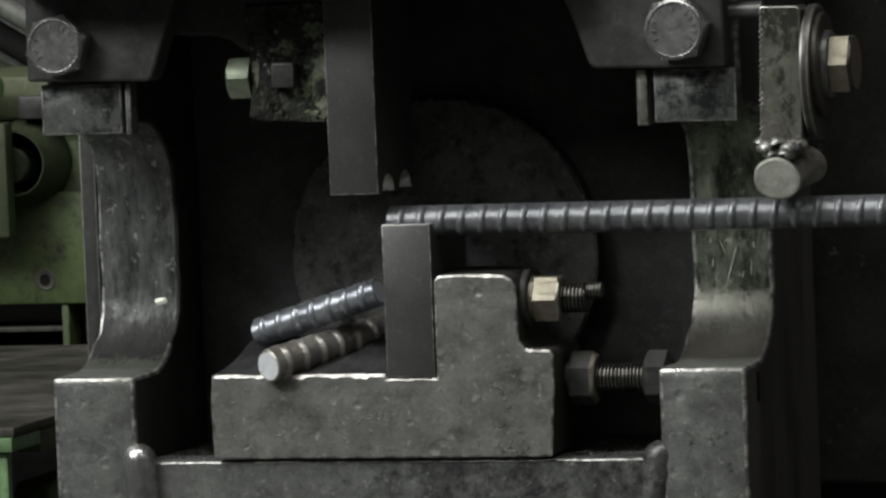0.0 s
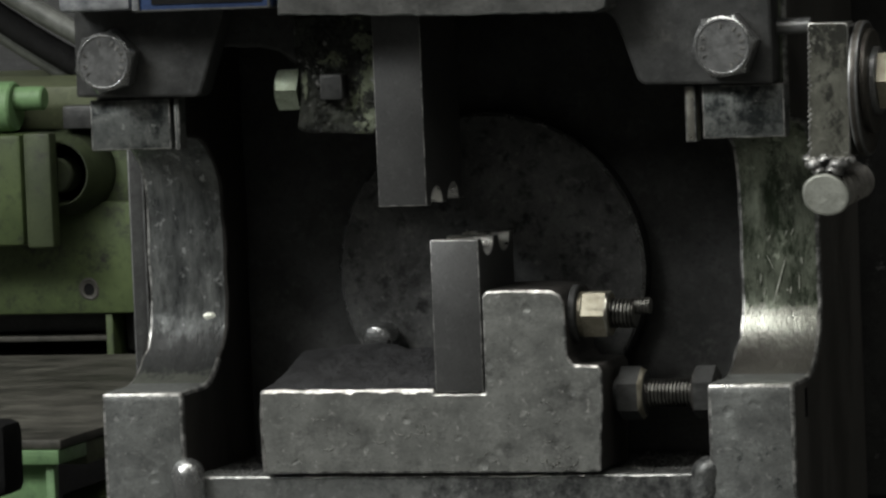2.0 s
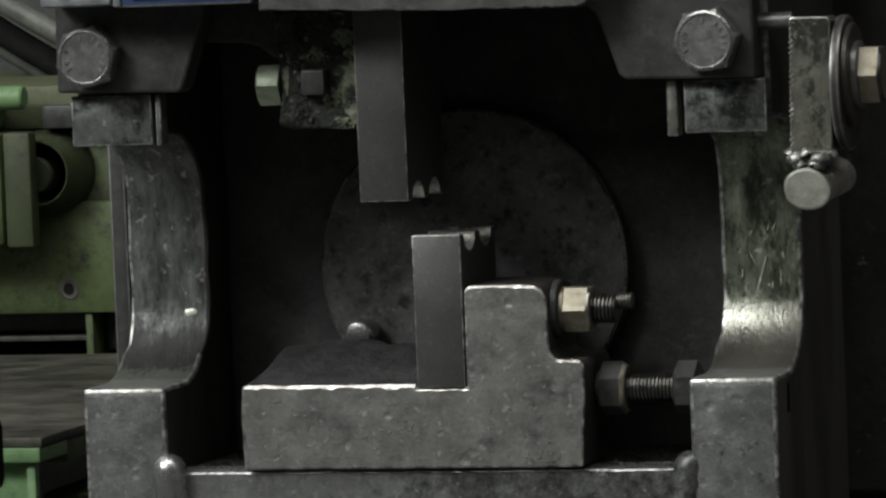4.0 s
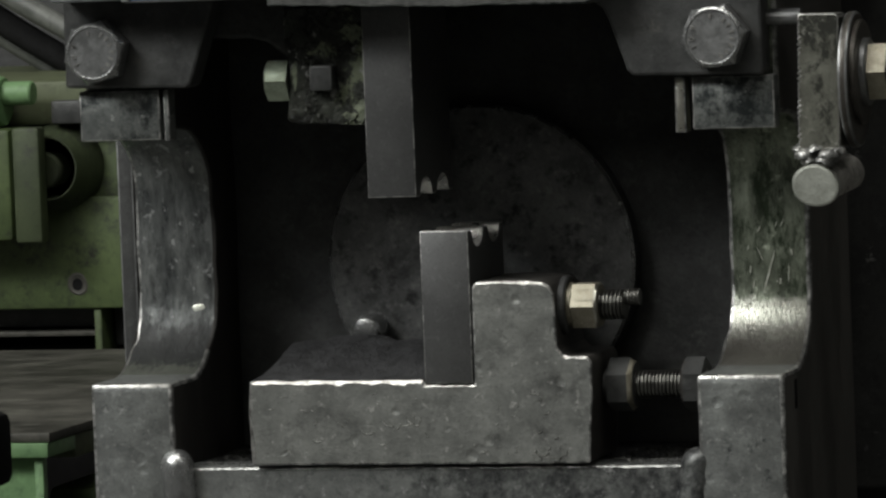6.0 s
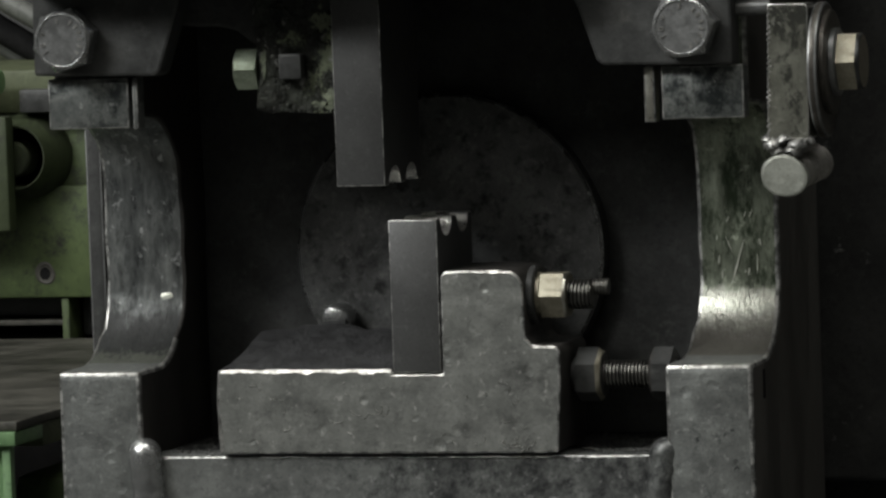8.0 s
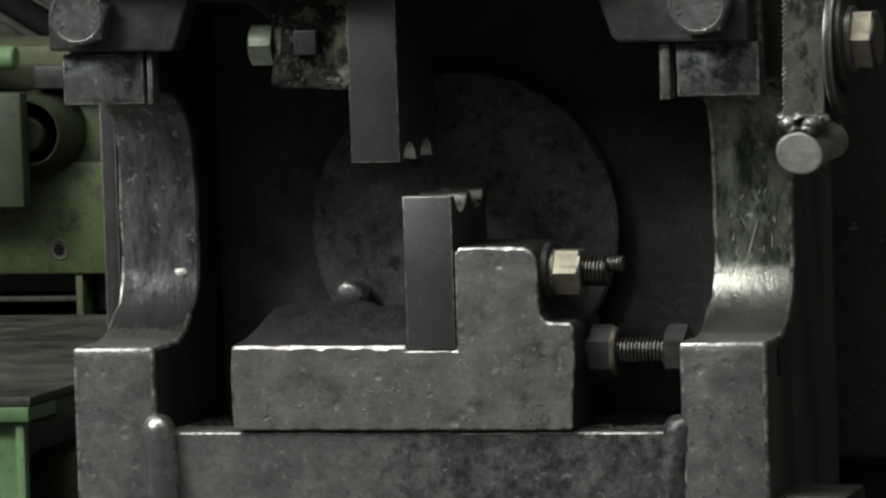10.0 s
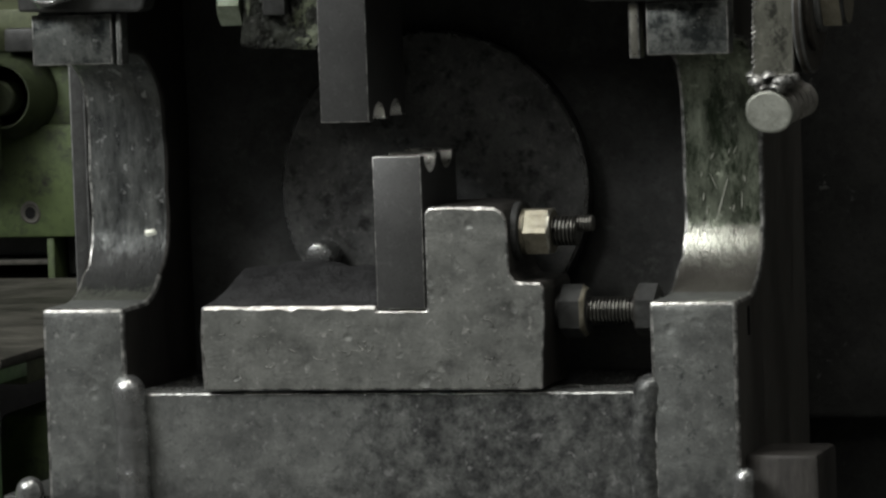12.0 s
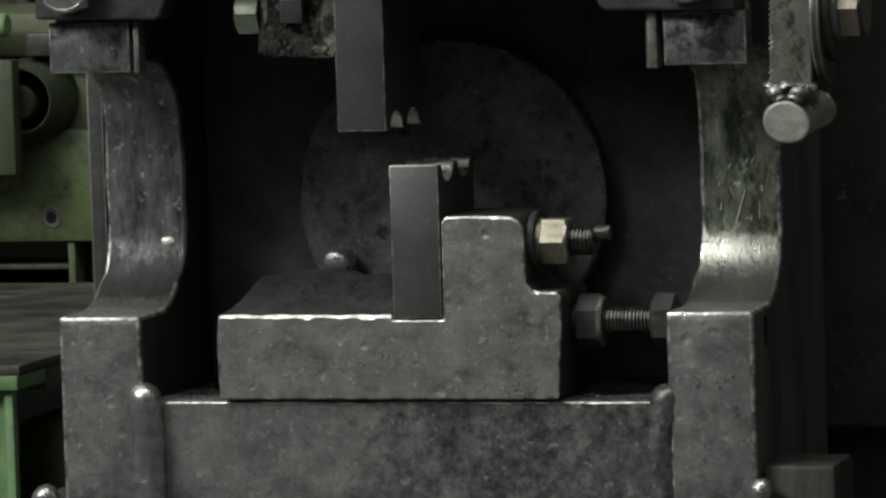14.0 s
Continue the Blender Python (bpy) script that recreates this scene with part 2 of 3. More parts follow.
WALLS = mat("hall_wall_plaster", ((0.27, 0.27, 0.26), (0.36, 0.36, 0.345)), (0.7, 0.9), 0.0, 1.5, 30, 0.2)


# ---- mesh helpers ----
def finish(name, bm, mats, parent=None, label="", smooth=25):
    bmesh.ops.recalc_face_normals(bm, faces=bm.faces)
    me = bpy.data.meshes.new(name)
    bm.to_mesh(me)
    bm.free()
    for m in mats if isinstance(mats, (list, tuple)) else (mats,):
        me.materials.append(m)
    flat_edges = set()
    if smooth:
        for p in me.polygons:
            p.use_smooth = len(p.vertices) < 9
        me.set_sharp_from_angle(angle=radians(smooth))
        for p in me.polygons:
            if len(p.vertices) >= 9:
                p.use_smooth = False
                for k in p.edge_keys:
                    flat_edges.add(k)
        for e in me.edges:
            e.use_edge_sharp = e.use_edge_sharp or e.key in flat_edges
    ob = new(name, me)
    if parent:
        ob.parent = parent
    if label:
        ob["label"] = label
    return ob


def part(name, bm, mats, parent, label="", smooth=25):
    return finish(name, bm, mats, parent, label, smooth)


def wobble(v, amount, scale=60.0, seed=0.0):
    return amount * (noise.noise(Vector(v) * scale + Vector((seed, 3.1, 7.7))))


def resample(pts, step):
    out = []
    for i, p in enumerate(pts):
        q = pts[(i + 1) % len(pts)]
        n = max(1, int(math.hypot(q[0] - p[0], q[1] - p[1]) / step))
        out += [(p[0] + (q[0] - p[0]) * k / n, p[1] + (q[1] - p[1]) * k / n) for k in range(n)]
    return out


def arc(cx, cy, r, a0, a1, n=8):
    return [(cx + r * math.cos(radians(a0 + (a1 - a0) * k / n)), cy + r * math.sin(radians(a0 + (a1 - a0) * k / n))) for k in range(n + 1)]


def prism(pts, axis, lo, hi, bevel=0.0, step=0.0, rough=0.0, edge_mat=1, segments=2, seed=0.0, minimum=20):
    """A closed outline pushed along an axis. x: outline in (y, z); y: outline in (x, z); z: outline in (x, y)."""
    if step:
        pts = resample(pts, step)
    if rough:
        pts = [(a + wobble((a, b, 0.3), rough, 130, seed), b + wobble((a, b, 5.3), rough, 130, seed)) for a, b in pts]
    put = {"x": lambda a, b, c: (c, a, b), "y": lambda a, b, c: (a, c, b), "z": lambda a, b, c: (a, b, c)}[axis]
    bm = bmesh.new()
    rings = [[bm.verts.new(put(a, b, c)) for a, b in pts] for c in (lo, hi)]
    n = len(pts)
    caps = [bm.faces.new(rings[0]), bm.faces.new(rings[1][::-1])]
    for i in range(n):
        bm.faces.new((rings[0][i], rings[1][i], rings[1][(i + 1) % n], rings[0][(i + 1) % n]))
    if bevel:
        bmesh.ops.recalc_face_normals(bm, faces=bm.faces)
        edges = {e for f in caps for e in f.edges}
        edges |= {e for e in bm.edges if len(e.link_faces) == 2 and e.calc_face_angle(0) > radians(minimum) and e not in edges}
        bmesh.ops.bevel(bm, geom=list(edges), offset=bevel, segments=segments, affect="EDGES", profile=0.5, clamp_overlap=True, material=edge_mat)
    return bm


def box(x0, x1, y0, y1, z0, z1, bevel=0.0, edge_mat=1, segments=2):
    return prism([(x0, z0), (x1, z0), (x1, z1), (x0, z1)], "y", y0, y1, bevel, edge_mat=edge_mat, segments=segments)


def lathe(profile, axis="x", centre=(0, 0, 0), n=24, turn=0.0, bump=0.0, seed=0.0):
    """A turned shape: profile of (place along the axis, radius)."""
    bm = bmesh.new()
    rings = []
    for s, r in profile:
        ring = []
        for k in range(n):
            a = radians(turn) + 2 * math.pi * k / n
            rr = r + (wobble((s, math.cos(a) * r, math.sin(a) * r), bump, 90, seed) if bump else 0)
            c, d = rr * math.cos(a), rr * math.sin(a)
            p = {"x": (s, c, d), "y": (c, s, d), "z": (c, d, s)}[axis]
            ring.append(bm.verts.new((p[0] + centre[0], p[1] + centre[1], p[2] + centre[2])))
        rings.append(ring)
    for a, b in zip(rings, rings[1:]):
        for k in range(n):
            bm.faces.new((a[k], a[(k + 1) % n], b[(k + 1) % n], b[k]))
    bm.faces.new(rings[0])
    bm.faces.new(rings[-1])
    return bm


def hexagon(axis, lo, hi, centre, flats, turn=0.0, chamfer=0.0):
    """A hexagonal head or nut with its corners rounded off towards the free end (hi)."""
    r = flats / math.sqrt(3)
    bm = bmesh.new()
    n, sign = 48, 1 if hi > lo else -1
    rings = []
    for s, cut in ((lo, 9.0), (hi - sign * chamfer, 9.0), (hi - sign * chamfer * 0.25, flats / 2), (hi, flats / 2 * 0.94)):
        ring = []
        for k in range(n):
            a = 2 * math.pi * k / n
            edge = flats / 2 / math.cos((a + math.pi / 6) % (math.pi / 3) - math.pi / 6)
            rr = min(edge, cut)
            c, d = rr * math.cos(a + radians(turn)), rr * math.sin(a + radians(turn))
            p = {"x": (s, c, d), "y": (c, s, d)}[axis]
            ring.append(bm.verts.new((p[0] + centre[0], p[1] + centre[1], p[2] + centre[2])))
        rings.append(ring)
    for a, b in zip(rings, rings[1:]):
        for k in range(n):
            bm.faces.new((a[k], a[(k + 1) % n], b[(k + 1) % n], b[k]))
    bm.faces.new(rings[0])
    bm.faces.new(rings[-1])
    for f in bm.faces:
        ends = [v for v in f.verts if v in rings[2] or v in rings[3]]
        if len(f.verts) == 4 and len(ends) >= 2:
            f.material_index = 1
    return bm


def thread(lo, hi, r, pitch, centre, n=20):
    prof, s = [(lo, r)], lo
    while s + pitch < hi:
        prof += [(s + pitch * 0.35, r), (s + pitch * 0.55, r * 0.84), (s + pitch * 0.75, r * 0.84), (s + pitch, r)]
        s += pitch
    prof += [(hi - 0.0004, r * 0.97), (hi, r * 0.85)]
    return lathe(prof, "x", centre, n)


# ---- the hall ----
def hall():
    tagged(finish("floor", box(-5, 5, -6, 5, -0.1, 0.0), CONCRETE), "dark dirty concrete workshop floor", "floor", kind="structure")
    tagged(finish("ceiling", box(-5, 5, -6, 5, 4.2, 4.3), WALLS), "plain grey workshop ceiling", "ceiling", kind="structure")
    tagged(finish("wall_north", box(-5, 5, 5, 5.15, 0, 4.2), WALLS), "plain dim workshop wall", "wall", kind="structure")
    tagged(finish("wall_south", box(-5, 5, -6.15, -6, 0, 4.2), WALLS), "plain dim workshop wall", "wall", kind="structure")
    tagged(finish("wall_west", box(-5.15, -5, -6, 5, 0, 4.2), WALLS), "plain dim workshop wall", "wall", kind="structure")
    tagged(finish("wall_east", box(5, 5.15, -6, 5, 0, 4.2), WALLS), "plain dim workshop wall", "wall", kind="structure")


hall()


# ---- the shearing machine ----
machine = tagged(new("shearing_machine"), "worn grey steel bar shearing machine with an open throat", "machine")
XL0, XL1, XR0, XR1 = -0.0930, -0.0440, 0.2593, 0.3080


def side_frame(x0, x1, z_top, column, label):
    """One cheek: a foot block, a hollow column set back, and a head that comes forward again."""
    body = [(0.0, 0.02), (0.0, z_top)] + arc(0.036, z_top + 0.044, 0.044, -88, 0, 10) + [(0.080, 1.140)] + \
        arc(0.040, 1.148, 0.040, 0, 80, 8) + [(0.012, 1.190), (0.012, 1.290), (0.188, 1.290), (0.188, 0.02)]
    bm = prism(body, "x", x0, x1, 0.0024, 0.006, 0.0004, seed=x0, minimum=30)
    for f in bm.faces:
        c = f.calc_center_median()
        if 0.004 < c.y < 0.085 and c.z > z_top - 0.001 and f.material_index == 0 and abs(f.normal.x) < 0.5:
            f.material_index = 0 if c.y < 0.046 and c.z < 1.1 else 2
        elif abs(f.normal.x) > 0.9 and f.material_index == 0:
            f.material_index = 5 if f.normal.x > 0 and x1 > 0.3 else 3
    for v in bm.verts:
        if 0.03 < v.co.y < 0.09 and z_top + 0.015 < v.co.z < 1.18:
            k = min(1, (v.co.y - 0.03) / 0.04)
            if v.co.x < x0 + 0.003:
                v.co.x += 0.0022 * k + wobble(v.co, 0.0007, 90) * k
            elif v.co.x > x1 - 0.003:
                v.co.x += wobble(v.co, 0.0008, 90, 3) * k + (0.0024 * k * math.sin(math.pi * (v.co.z - z_top) / 0.135) ** 0.5 if x1 < 0 and v.co.z < z_top + 0.134 else 0)
    bm.normal_update()
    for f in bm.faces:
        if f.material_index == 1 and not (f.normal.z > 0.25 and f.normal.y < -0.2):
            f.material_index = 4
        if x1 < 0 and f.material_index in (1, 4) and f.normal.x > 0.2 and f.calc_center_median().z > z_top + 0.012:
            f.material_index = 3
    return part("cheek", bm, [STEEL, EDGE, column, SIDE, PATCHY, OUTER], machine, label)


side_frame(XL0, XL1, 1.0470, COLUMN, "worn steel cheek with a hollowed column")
side_frame(XR0, XR1, 1.0482, COLUMN_GREEN, "worn steel cheek with a greenish sheen painted in")
part("back_flange", box(-0.1035, -0.0935, 0.088, 0.26, 0.9, 1.19, 0.0012), [DARK, HEADS], machine, "dark rear edge of the cheek")


def weld_bead(x, y, r, z0, z1, lean=0.0, seed=0.0, material=None):
    prof, z = [(z0, r)], z0
    while z < z1 - r:
        prof.append((z, r * (1 + 0.05 * math.sin(z * 600 + seed))))
        z += 0.004
    prof += [(z1 - r * (1 - math.sin(radians(a))), r * math.cos(radians(a))) for a in range(0, 90, 15)]
    prof.append((z1, r * 0.06))
    bm = lathe(prof, "z", (x, y, 0), 20, bump=0.0007, seed=seed)
    for v in bm.verts:
        v.co.x += lean * max(0, v.co.z - (z1 - 0.03))
    return part("weld_bead", bm, material or WELD, machine, "smooth thick fillet weld")


weld_bead(-0.0420, 0.0015, 0.0094, 0.55, 1.0095, -0.05, 1.0)
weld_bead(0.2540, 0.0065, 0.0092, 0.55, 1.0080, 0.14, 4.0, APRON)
weld_bead(-0.1068, 0.003, 0.0080, 0.55, 0.9515, 0.06, 7.0)
weld_bead(0.3078, -0.0005, 0.0060, 0.55, 0.9570, 0.10, 9.0)

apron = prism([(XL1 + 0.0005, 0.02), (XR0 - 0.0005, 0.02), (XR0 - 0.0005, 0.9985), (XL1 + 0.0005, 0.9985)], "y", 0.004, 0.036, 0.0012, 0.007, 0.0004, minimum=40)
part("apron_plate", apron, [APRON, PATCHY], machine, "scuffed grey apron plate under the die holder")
part("throat_floor", box(XL1 + 0.0005, XR0 - 0.0005, 0.0365, 0.30, 0.90, 0.9975), DIRT, machine, "oily floor of the throat")
part("throat_back", box(XL1 + 0.0005, XR0 - 0.0005, 0.122, 0.30, 0.998, 1.29), DARK, machine, "black oily back wall of the throat")
def rim_lit(bm):
    """The chamfer of the plate gets a brighter colour for its lit rim."""
    for f in bm.faces:
        if len(f.verts) == 4 and f.calc_center_median().y < 0.1084:
            f.material_index = 1
    return bm


part("round_plate", rim_lit(lathe([(0.1215, 0.0912), (0.1088, 0.0912), (0.1070, 0.0895)], "y", (0.1088, 0, 1.1038), 96)), [PLATE, WELD], machine, "large round oily cover plate")
part("foot_flange", box(0.3085, 0.3490, 0.010, 0.060, 0.02, 0.9630, 0.003), [SIDE, SIDE], machine, "brown greasy side flange of the frame")
part("foot_flange", box(-0.125, -0.0935, 0.010, 0.30, 0.02, 0.940, 0.002), [LUG, LUG], machine, "dark side flange of the frame")
part("side_cover", box(0.2620, 0.75, 0.1885, 0.204, 0.9614, 1.45, 0.003), [SPOTTED, DARK], machine, "black spotted sheet cover")
part("dark_backing", box(0.2620, 0.75, 0.215, 0.25, 0.0, 0.9600, 0.003), [DARK, DARK], machine, "added dark sheet for the unlit gap below the cover")
part("side_slot", box(0.3078, 0.3084, 0.0270, 0.0320, 1.0265, 1.0425), BLACK, machine, "narrow black slot")


def plate_lugs():
    left = [(-0.0970, 1.2149), (-0.0262, 1.2132), (-0.0225, 1.2150), (-0.0073, 1.2600), (-0.0066, 1.2900), (-0.0964, 1.2900)]
    lug = part("lug", prism(left, "y", -0.008, 0.0115, 0.0018, 0.006, 0.0003, minimum=30), [LUG, LUG], machine, "dark grey painted clamping lug")
    right = [(0.2085, 1.2900), (0.2085, 1.2560), (0.2160, 1.2500), (0.2192, 1.2434), (0.2285, 1.2160), (0.2320, 1.2127), (0.3045, 1.2115), (0.3045, 1.2900)]
    part("lug", prism(right, "y", -0.008, 0.0115, 0.0018, 0.006, 0.0003, minimum=30), [LUG, LUG], machine, "dark grey painted clamping lug")
    pads = ((-0.0920, -0.0443, 1.1842, 1.2126), (-0.0420, -0.0388, 1.1836, 1.2126), (0.2528, 0.2588, 1.1808, 1.2112), (0.2626, 0.3083, 1.1822, 1.2112))
    for k, (x0, x1, z0, z1) in enumerate(pads):
        part("guide_pad", box(x0, x1, 0.0, 0.0118, z0, z1, 0.0009), [BRIGHT if k == 2 else PAD, PATCHY], machine, "stained steel guide pad")


plate_lugs()


def ring_band(profile, centre):
    """A turned ring with an open middle."""
    bm = lathe(profile, "y", centre, 48)
    bmesh.ops.delete(bm, geom=[f for f in bm.faces if len(f.verts) > 4], context="FACES_ONLY")
    return bm


def lug_bolt(x, z, turn, first):
    bolt = part("hex_bolt", hexagon("y", -0.008, -0.0205, (x, 0, z), 0.0326, turn, 0.0030), [HEADS, WELD], machine, "dull steel hexagon bolt with raised marks")
    part("raised_rim", ring_band([(-0.0202, 0.0153), (-0.0209, 0.0151), (-0.0210, 0.0146), (-0.0209, 0.0142), (-0.0202, 0.0139)], (x, 0, z)), [WELD, HEADS], bolt)
    for k, sign in enumerate("10.9"):
        a = radians(first - (0, 22, 37, 52)[k])
        data = bpy.data.curves.new("grade_mark", "FONT")
        data.body, data.size, data.extrude, data.align_x, data.align_y = sign, 0.0046, 0.0003, "CENTER", "CENTER"
        text = bpy.data.objects.new("grade_mark", data)
        me = bpy.data.meshes.new_from_object(text)
        bpy.data.objects.remove(text)
        me.transform(Matrix.Translation((x + 0.0112 * math.cos(a), -0.0208, z + 0.0112 * math.sin(a))) @ Matrix.Rotation(math.pi / 2 - a, 4, "Y") @ Matrix.Rotation(math.pi / 2, 4, "X"))
        me.materials.append(EDGE)
        mark = new("grade_mark", me)
        mark.parent = bolt
    for k in range(8):
        a = radians(first - 112 - (0, 40, 60, 80, 100, 120, 140, 160)[k])
        bm = box(-0.0007, 0.0007, -0.0004, 0.0, -0.0014, 0.0014)
        bmesh.ops.transform(bm, matrix=Matrix.Translation((x + 0.0112 * math.cos(a), -0.0205, z + 0.0112 * math.sin(a))) @ Matrix.Rotation(-a + math.pi / 2, 4, "Y"), verts=bm.verts)
        part("raised_mark", bm, EDGE, bolt)
    part("washer", lathe([(-0.0081, 0.0165), (-0.0092, 0.0165), (-0.0094, 0.016)], "y", (x, 0, z), 32), LUG, bolt)


lug_bolt(-0.0752, 1.2349, 45, 214)
lug_bolt(0.2797, 1.2329, 38, 206)


def scuffs():
    """Bright slanting scuffs where bars have rubbed the column."""
    bm = bmesh.new()
    rng = random.Random(3)
    marks = [(0.2840, 1.097, 0.0145, 17), (0.2795, 1.108, 0.005, -24), (0.2955, 1.097, 0.006, 2)]
    marks += [(rng.uniform(0.263, 0.304), rng.uniform(1.090, 1.13), rng.uniform(0.0008, 0.0030), rng.uniform(-18, 30)) for _ in range(9)]
    for x, z, h, lean in marks:
        w, t = rng.uniform(0.0003, 0.0007), math.tan(radians(lean))
        vs = [bm.verts.new((x + h * t * u + w * s * (1 - u * u), 0.0793, z + h * u)) for u, s in ((-1, 0), (-0.4, 1), (0.4, 1), (1, 0), (0.4, -1), (-0.4, -1))]
        bm.faces.new(vs)
    tagged(part("scuff_wear", bm, SCRATCH_GLINT, machine, "bright scuffs on the column", smooth=0), kind="stuff")


scuffs()


def glint_patch():
    """A pale raised patch standing in for a specular glint on one column."""
    bm = bmesh.new()
    bmesh.ops.create_icosphere(bm, subdivisions=3, radius=1.0)
    for v in bm.verts:
        v.co = Vector((-0.0545 + v.co.x * 0.0066 + wobble(v.co, 0.0022, 2.2), 0.0800 + v.co.y * 0.0014, 1.0812 + v.co.z * 0.0042 + 0.25 * v.co.x * 0.0052))
    part("glint_patch", bm, SCRATCH_GLINT, machine, "small pale patch standing in for a glint")


glint_patch()

# head above the throat
part("head_beam", box(-0.125, 0.34, -0.030, 0.30, 1.3010, 1.55, 0.004), [LUG, HEADS], machine, "dark grey head of the machine")
lip = [(0.0280, 1.2570), (0.10, 1.2542), (0.2085, 1.2520), (0.2145, 1.2545), (0.2160, 1.30), (0.0280, 1.30)]
part("head_lip", prism([(a + 0.004, b + 0.0012) for a, b in lip], "y", -0.0320, -0.0085, 0.0012, 0.004, 0.0008, minimum=40), [LIP, PAD], machine, "chipped greasy lower edge of the head")
part("pale_ledge", box(-0.0950, -0.0525, -0.036, -0.0085, 1.2634, 1.3005, 0.003), [WHITEWASH, WHITEWASH], machine, "pale scuffed ledge")
plate = part("blue_plate", box(-0.0510, 0.0293, -0.036, -0.0085, 1.2620, 1.3005, 0.0015), [BLUE, HEADS], machine, "dirty blue enamel maker's plate")
part("plate_rim", box(-0.0510, -0.0465, -0.0372, -0.0361, 1.2628, 1.3005, 0.0005), [WHITEWASH, EDGE], plate, "pale rim")
part("plate_panel", box(-0.0395, 0.025, -0.0368, -0.0361, 1.2662, 1.3005), BLACK, plate, "black panel")

# ram with the moving blade
ram_outline = [(-0.0180, 1.2890), (-0.0180, 1.2400), (0.0060, 1.2392), (0.0170, 1.2368), (0.0250, 1.2300), (0.0600, 1.2250), (0.0758, 1.2250), (0.0758, 1.2890)]
ram = part("ram", prism(ram_outline, "y", 0.0125, 0.085, 0.002, 0.006, 0.0006, minimum=30), [DARK, DARK], machine, "black oily sliding ram")
clamp = [(0.0272, 1.2560), (0.0275, 1.2330), (0.0296, 1.2200), (0.0288, 1.2060), (0.0270, 1.1930), (0.0330, 1.1908), (0.0500, 1.1902), (0.0752, 1.1892), (0.0756, 1.2560)]
part("clamp_block", prism(clamp, "y", 0.0100, 0.060, 0.0015, 0.004, 0.0006, minimum=30), [CHIPPED, CHIPPED], ram, "chipped black and pale green clamp block")
part("square_bolt", box(0.0440, 0.0572, 0.001, 0.0098, 1.2092, 1.2232, 0.0012), [DARK, LUG], ram, "greasy square bolt head")
part("clamp_nut", hexagon("x", 0.0285, 0.0150, (0, 0.019, 1.2150), 0.0225, 30, 0.0014), [PALE_ZINC, PALE_ZINC], ram, "pale greenish zinc nut")


def grease_and_paint():
    """Grease clotted round the bolt in a ridge and runs, and patches of pale paint left on the block."""
    rng = random.Random(11)
    bm = bmesh.new()
    spots = [(0.0405 + rng.uniform(-0.0012, 0.0012), 1.255 - 0.0020 * k, rng.uniform(0.0007, 0.0014)) for k in range(30)]
    spots += [(rng.uniform(0.041, 0.060), 1.2105 - abs(rng.gauss(0, 0.006)), rng.uniform(0.0006, 0.0016)) for k in range(34)]
    spots += [(rng.uniform(0.042, 0.062), 1.2240 + abs(rng.gauss(0, 0.003)), rng.uniform(0.0006, 0.0013)) for k in range(16)]
    spots += [(rng.uniform(0.030, 0.074), rng.uniform(1.1905, 1.240), rng.uniform(0.0004, 0.0010)) for k in range(46)]
    for x, z, r in spots:
        made = bmesh.ops.create_icosphere(bm, subdivisions=2, radius=r)["verts"]
        for v in made:
            v.co = Vector((x + v.co.x * 1.1 + wobble(v.co, 0.0004, 700, x * 90), 0.0100 + v.co.y * 0.9, z + v.co.z * 1.5))
    tagged(part("grease_clot", bm, CHIPPED, ram, "clotted black grease"), kind="stuff")
    for cx, cz, w, h in ((0.0675, 1.2405, 0.0062, 0.0050), (0.0712, 1.1975, 0.0036, 0.0056), (0.0655, 1.1945, 0.0046, 0.0022), (0.0330, 1.2180, 0.0016, 0.0070)):
        edge = [(cx + w * math.cos(a) * (1 + wobble((math.cos(a), math.sin(a), cz), 0.8, 2.4)), cz + h * math.sin(a) * (1 + wobble((math.sin(a), math.cos(a), cx * 50), 0.8, 2.4))) for a in (2 * math.pi * k / 26 for k in range(26))]
        edge = [(min(a, 0.0750), max(b, 1.1905)) for a, b in edge]
        part("paint_patch", prism(edge, "y", 0.0093, 0.0105), FLAKED, ram, "patch of pale flaking paint")


grease_and_paint()


def comb(z_edge, z_far, up):
    """The outline of a blade in (y, z): a cutting edge with two half-round seats for bars."""
    s = 1 if up else -1
    pts = [(0.0, z_far), (0.0, z_edge), (0.006, z_edge)]
    for c in (0.0200, 0.0530):
        pts += [(c - 0.0125, z_edge)] + [(c - 0.0115 * math.cos(radians(a)), z_edge - s * 0.0098 * math.sin(radians(a))) for a in range(10, 180, 16)] + [(c + 0.0125, z_edge)]
    return pts + [(0.0725, z_edge), (0.0725, z_far)]


def seats(bm):
    """Gives the cutting edge and bar seats bare bright metal, lit look included."""
    for f in bm.faces:
        c = f.calc_center_median()
        if abs(f.normal.x) < 0.5 and 0.001 < c.y < 0.0715 and 1.11 < c.z < 1.17:
            f.material_index = 1
    return bm


part("moving_blade", seats(prism(comb(1.1490, 1.285, False), "x", 0.0760, 0.1040, 0.0006, edge_mat=2)), [BLADE, SEAT, PATCHY], ram, "ground steel moving blade with bar seats")

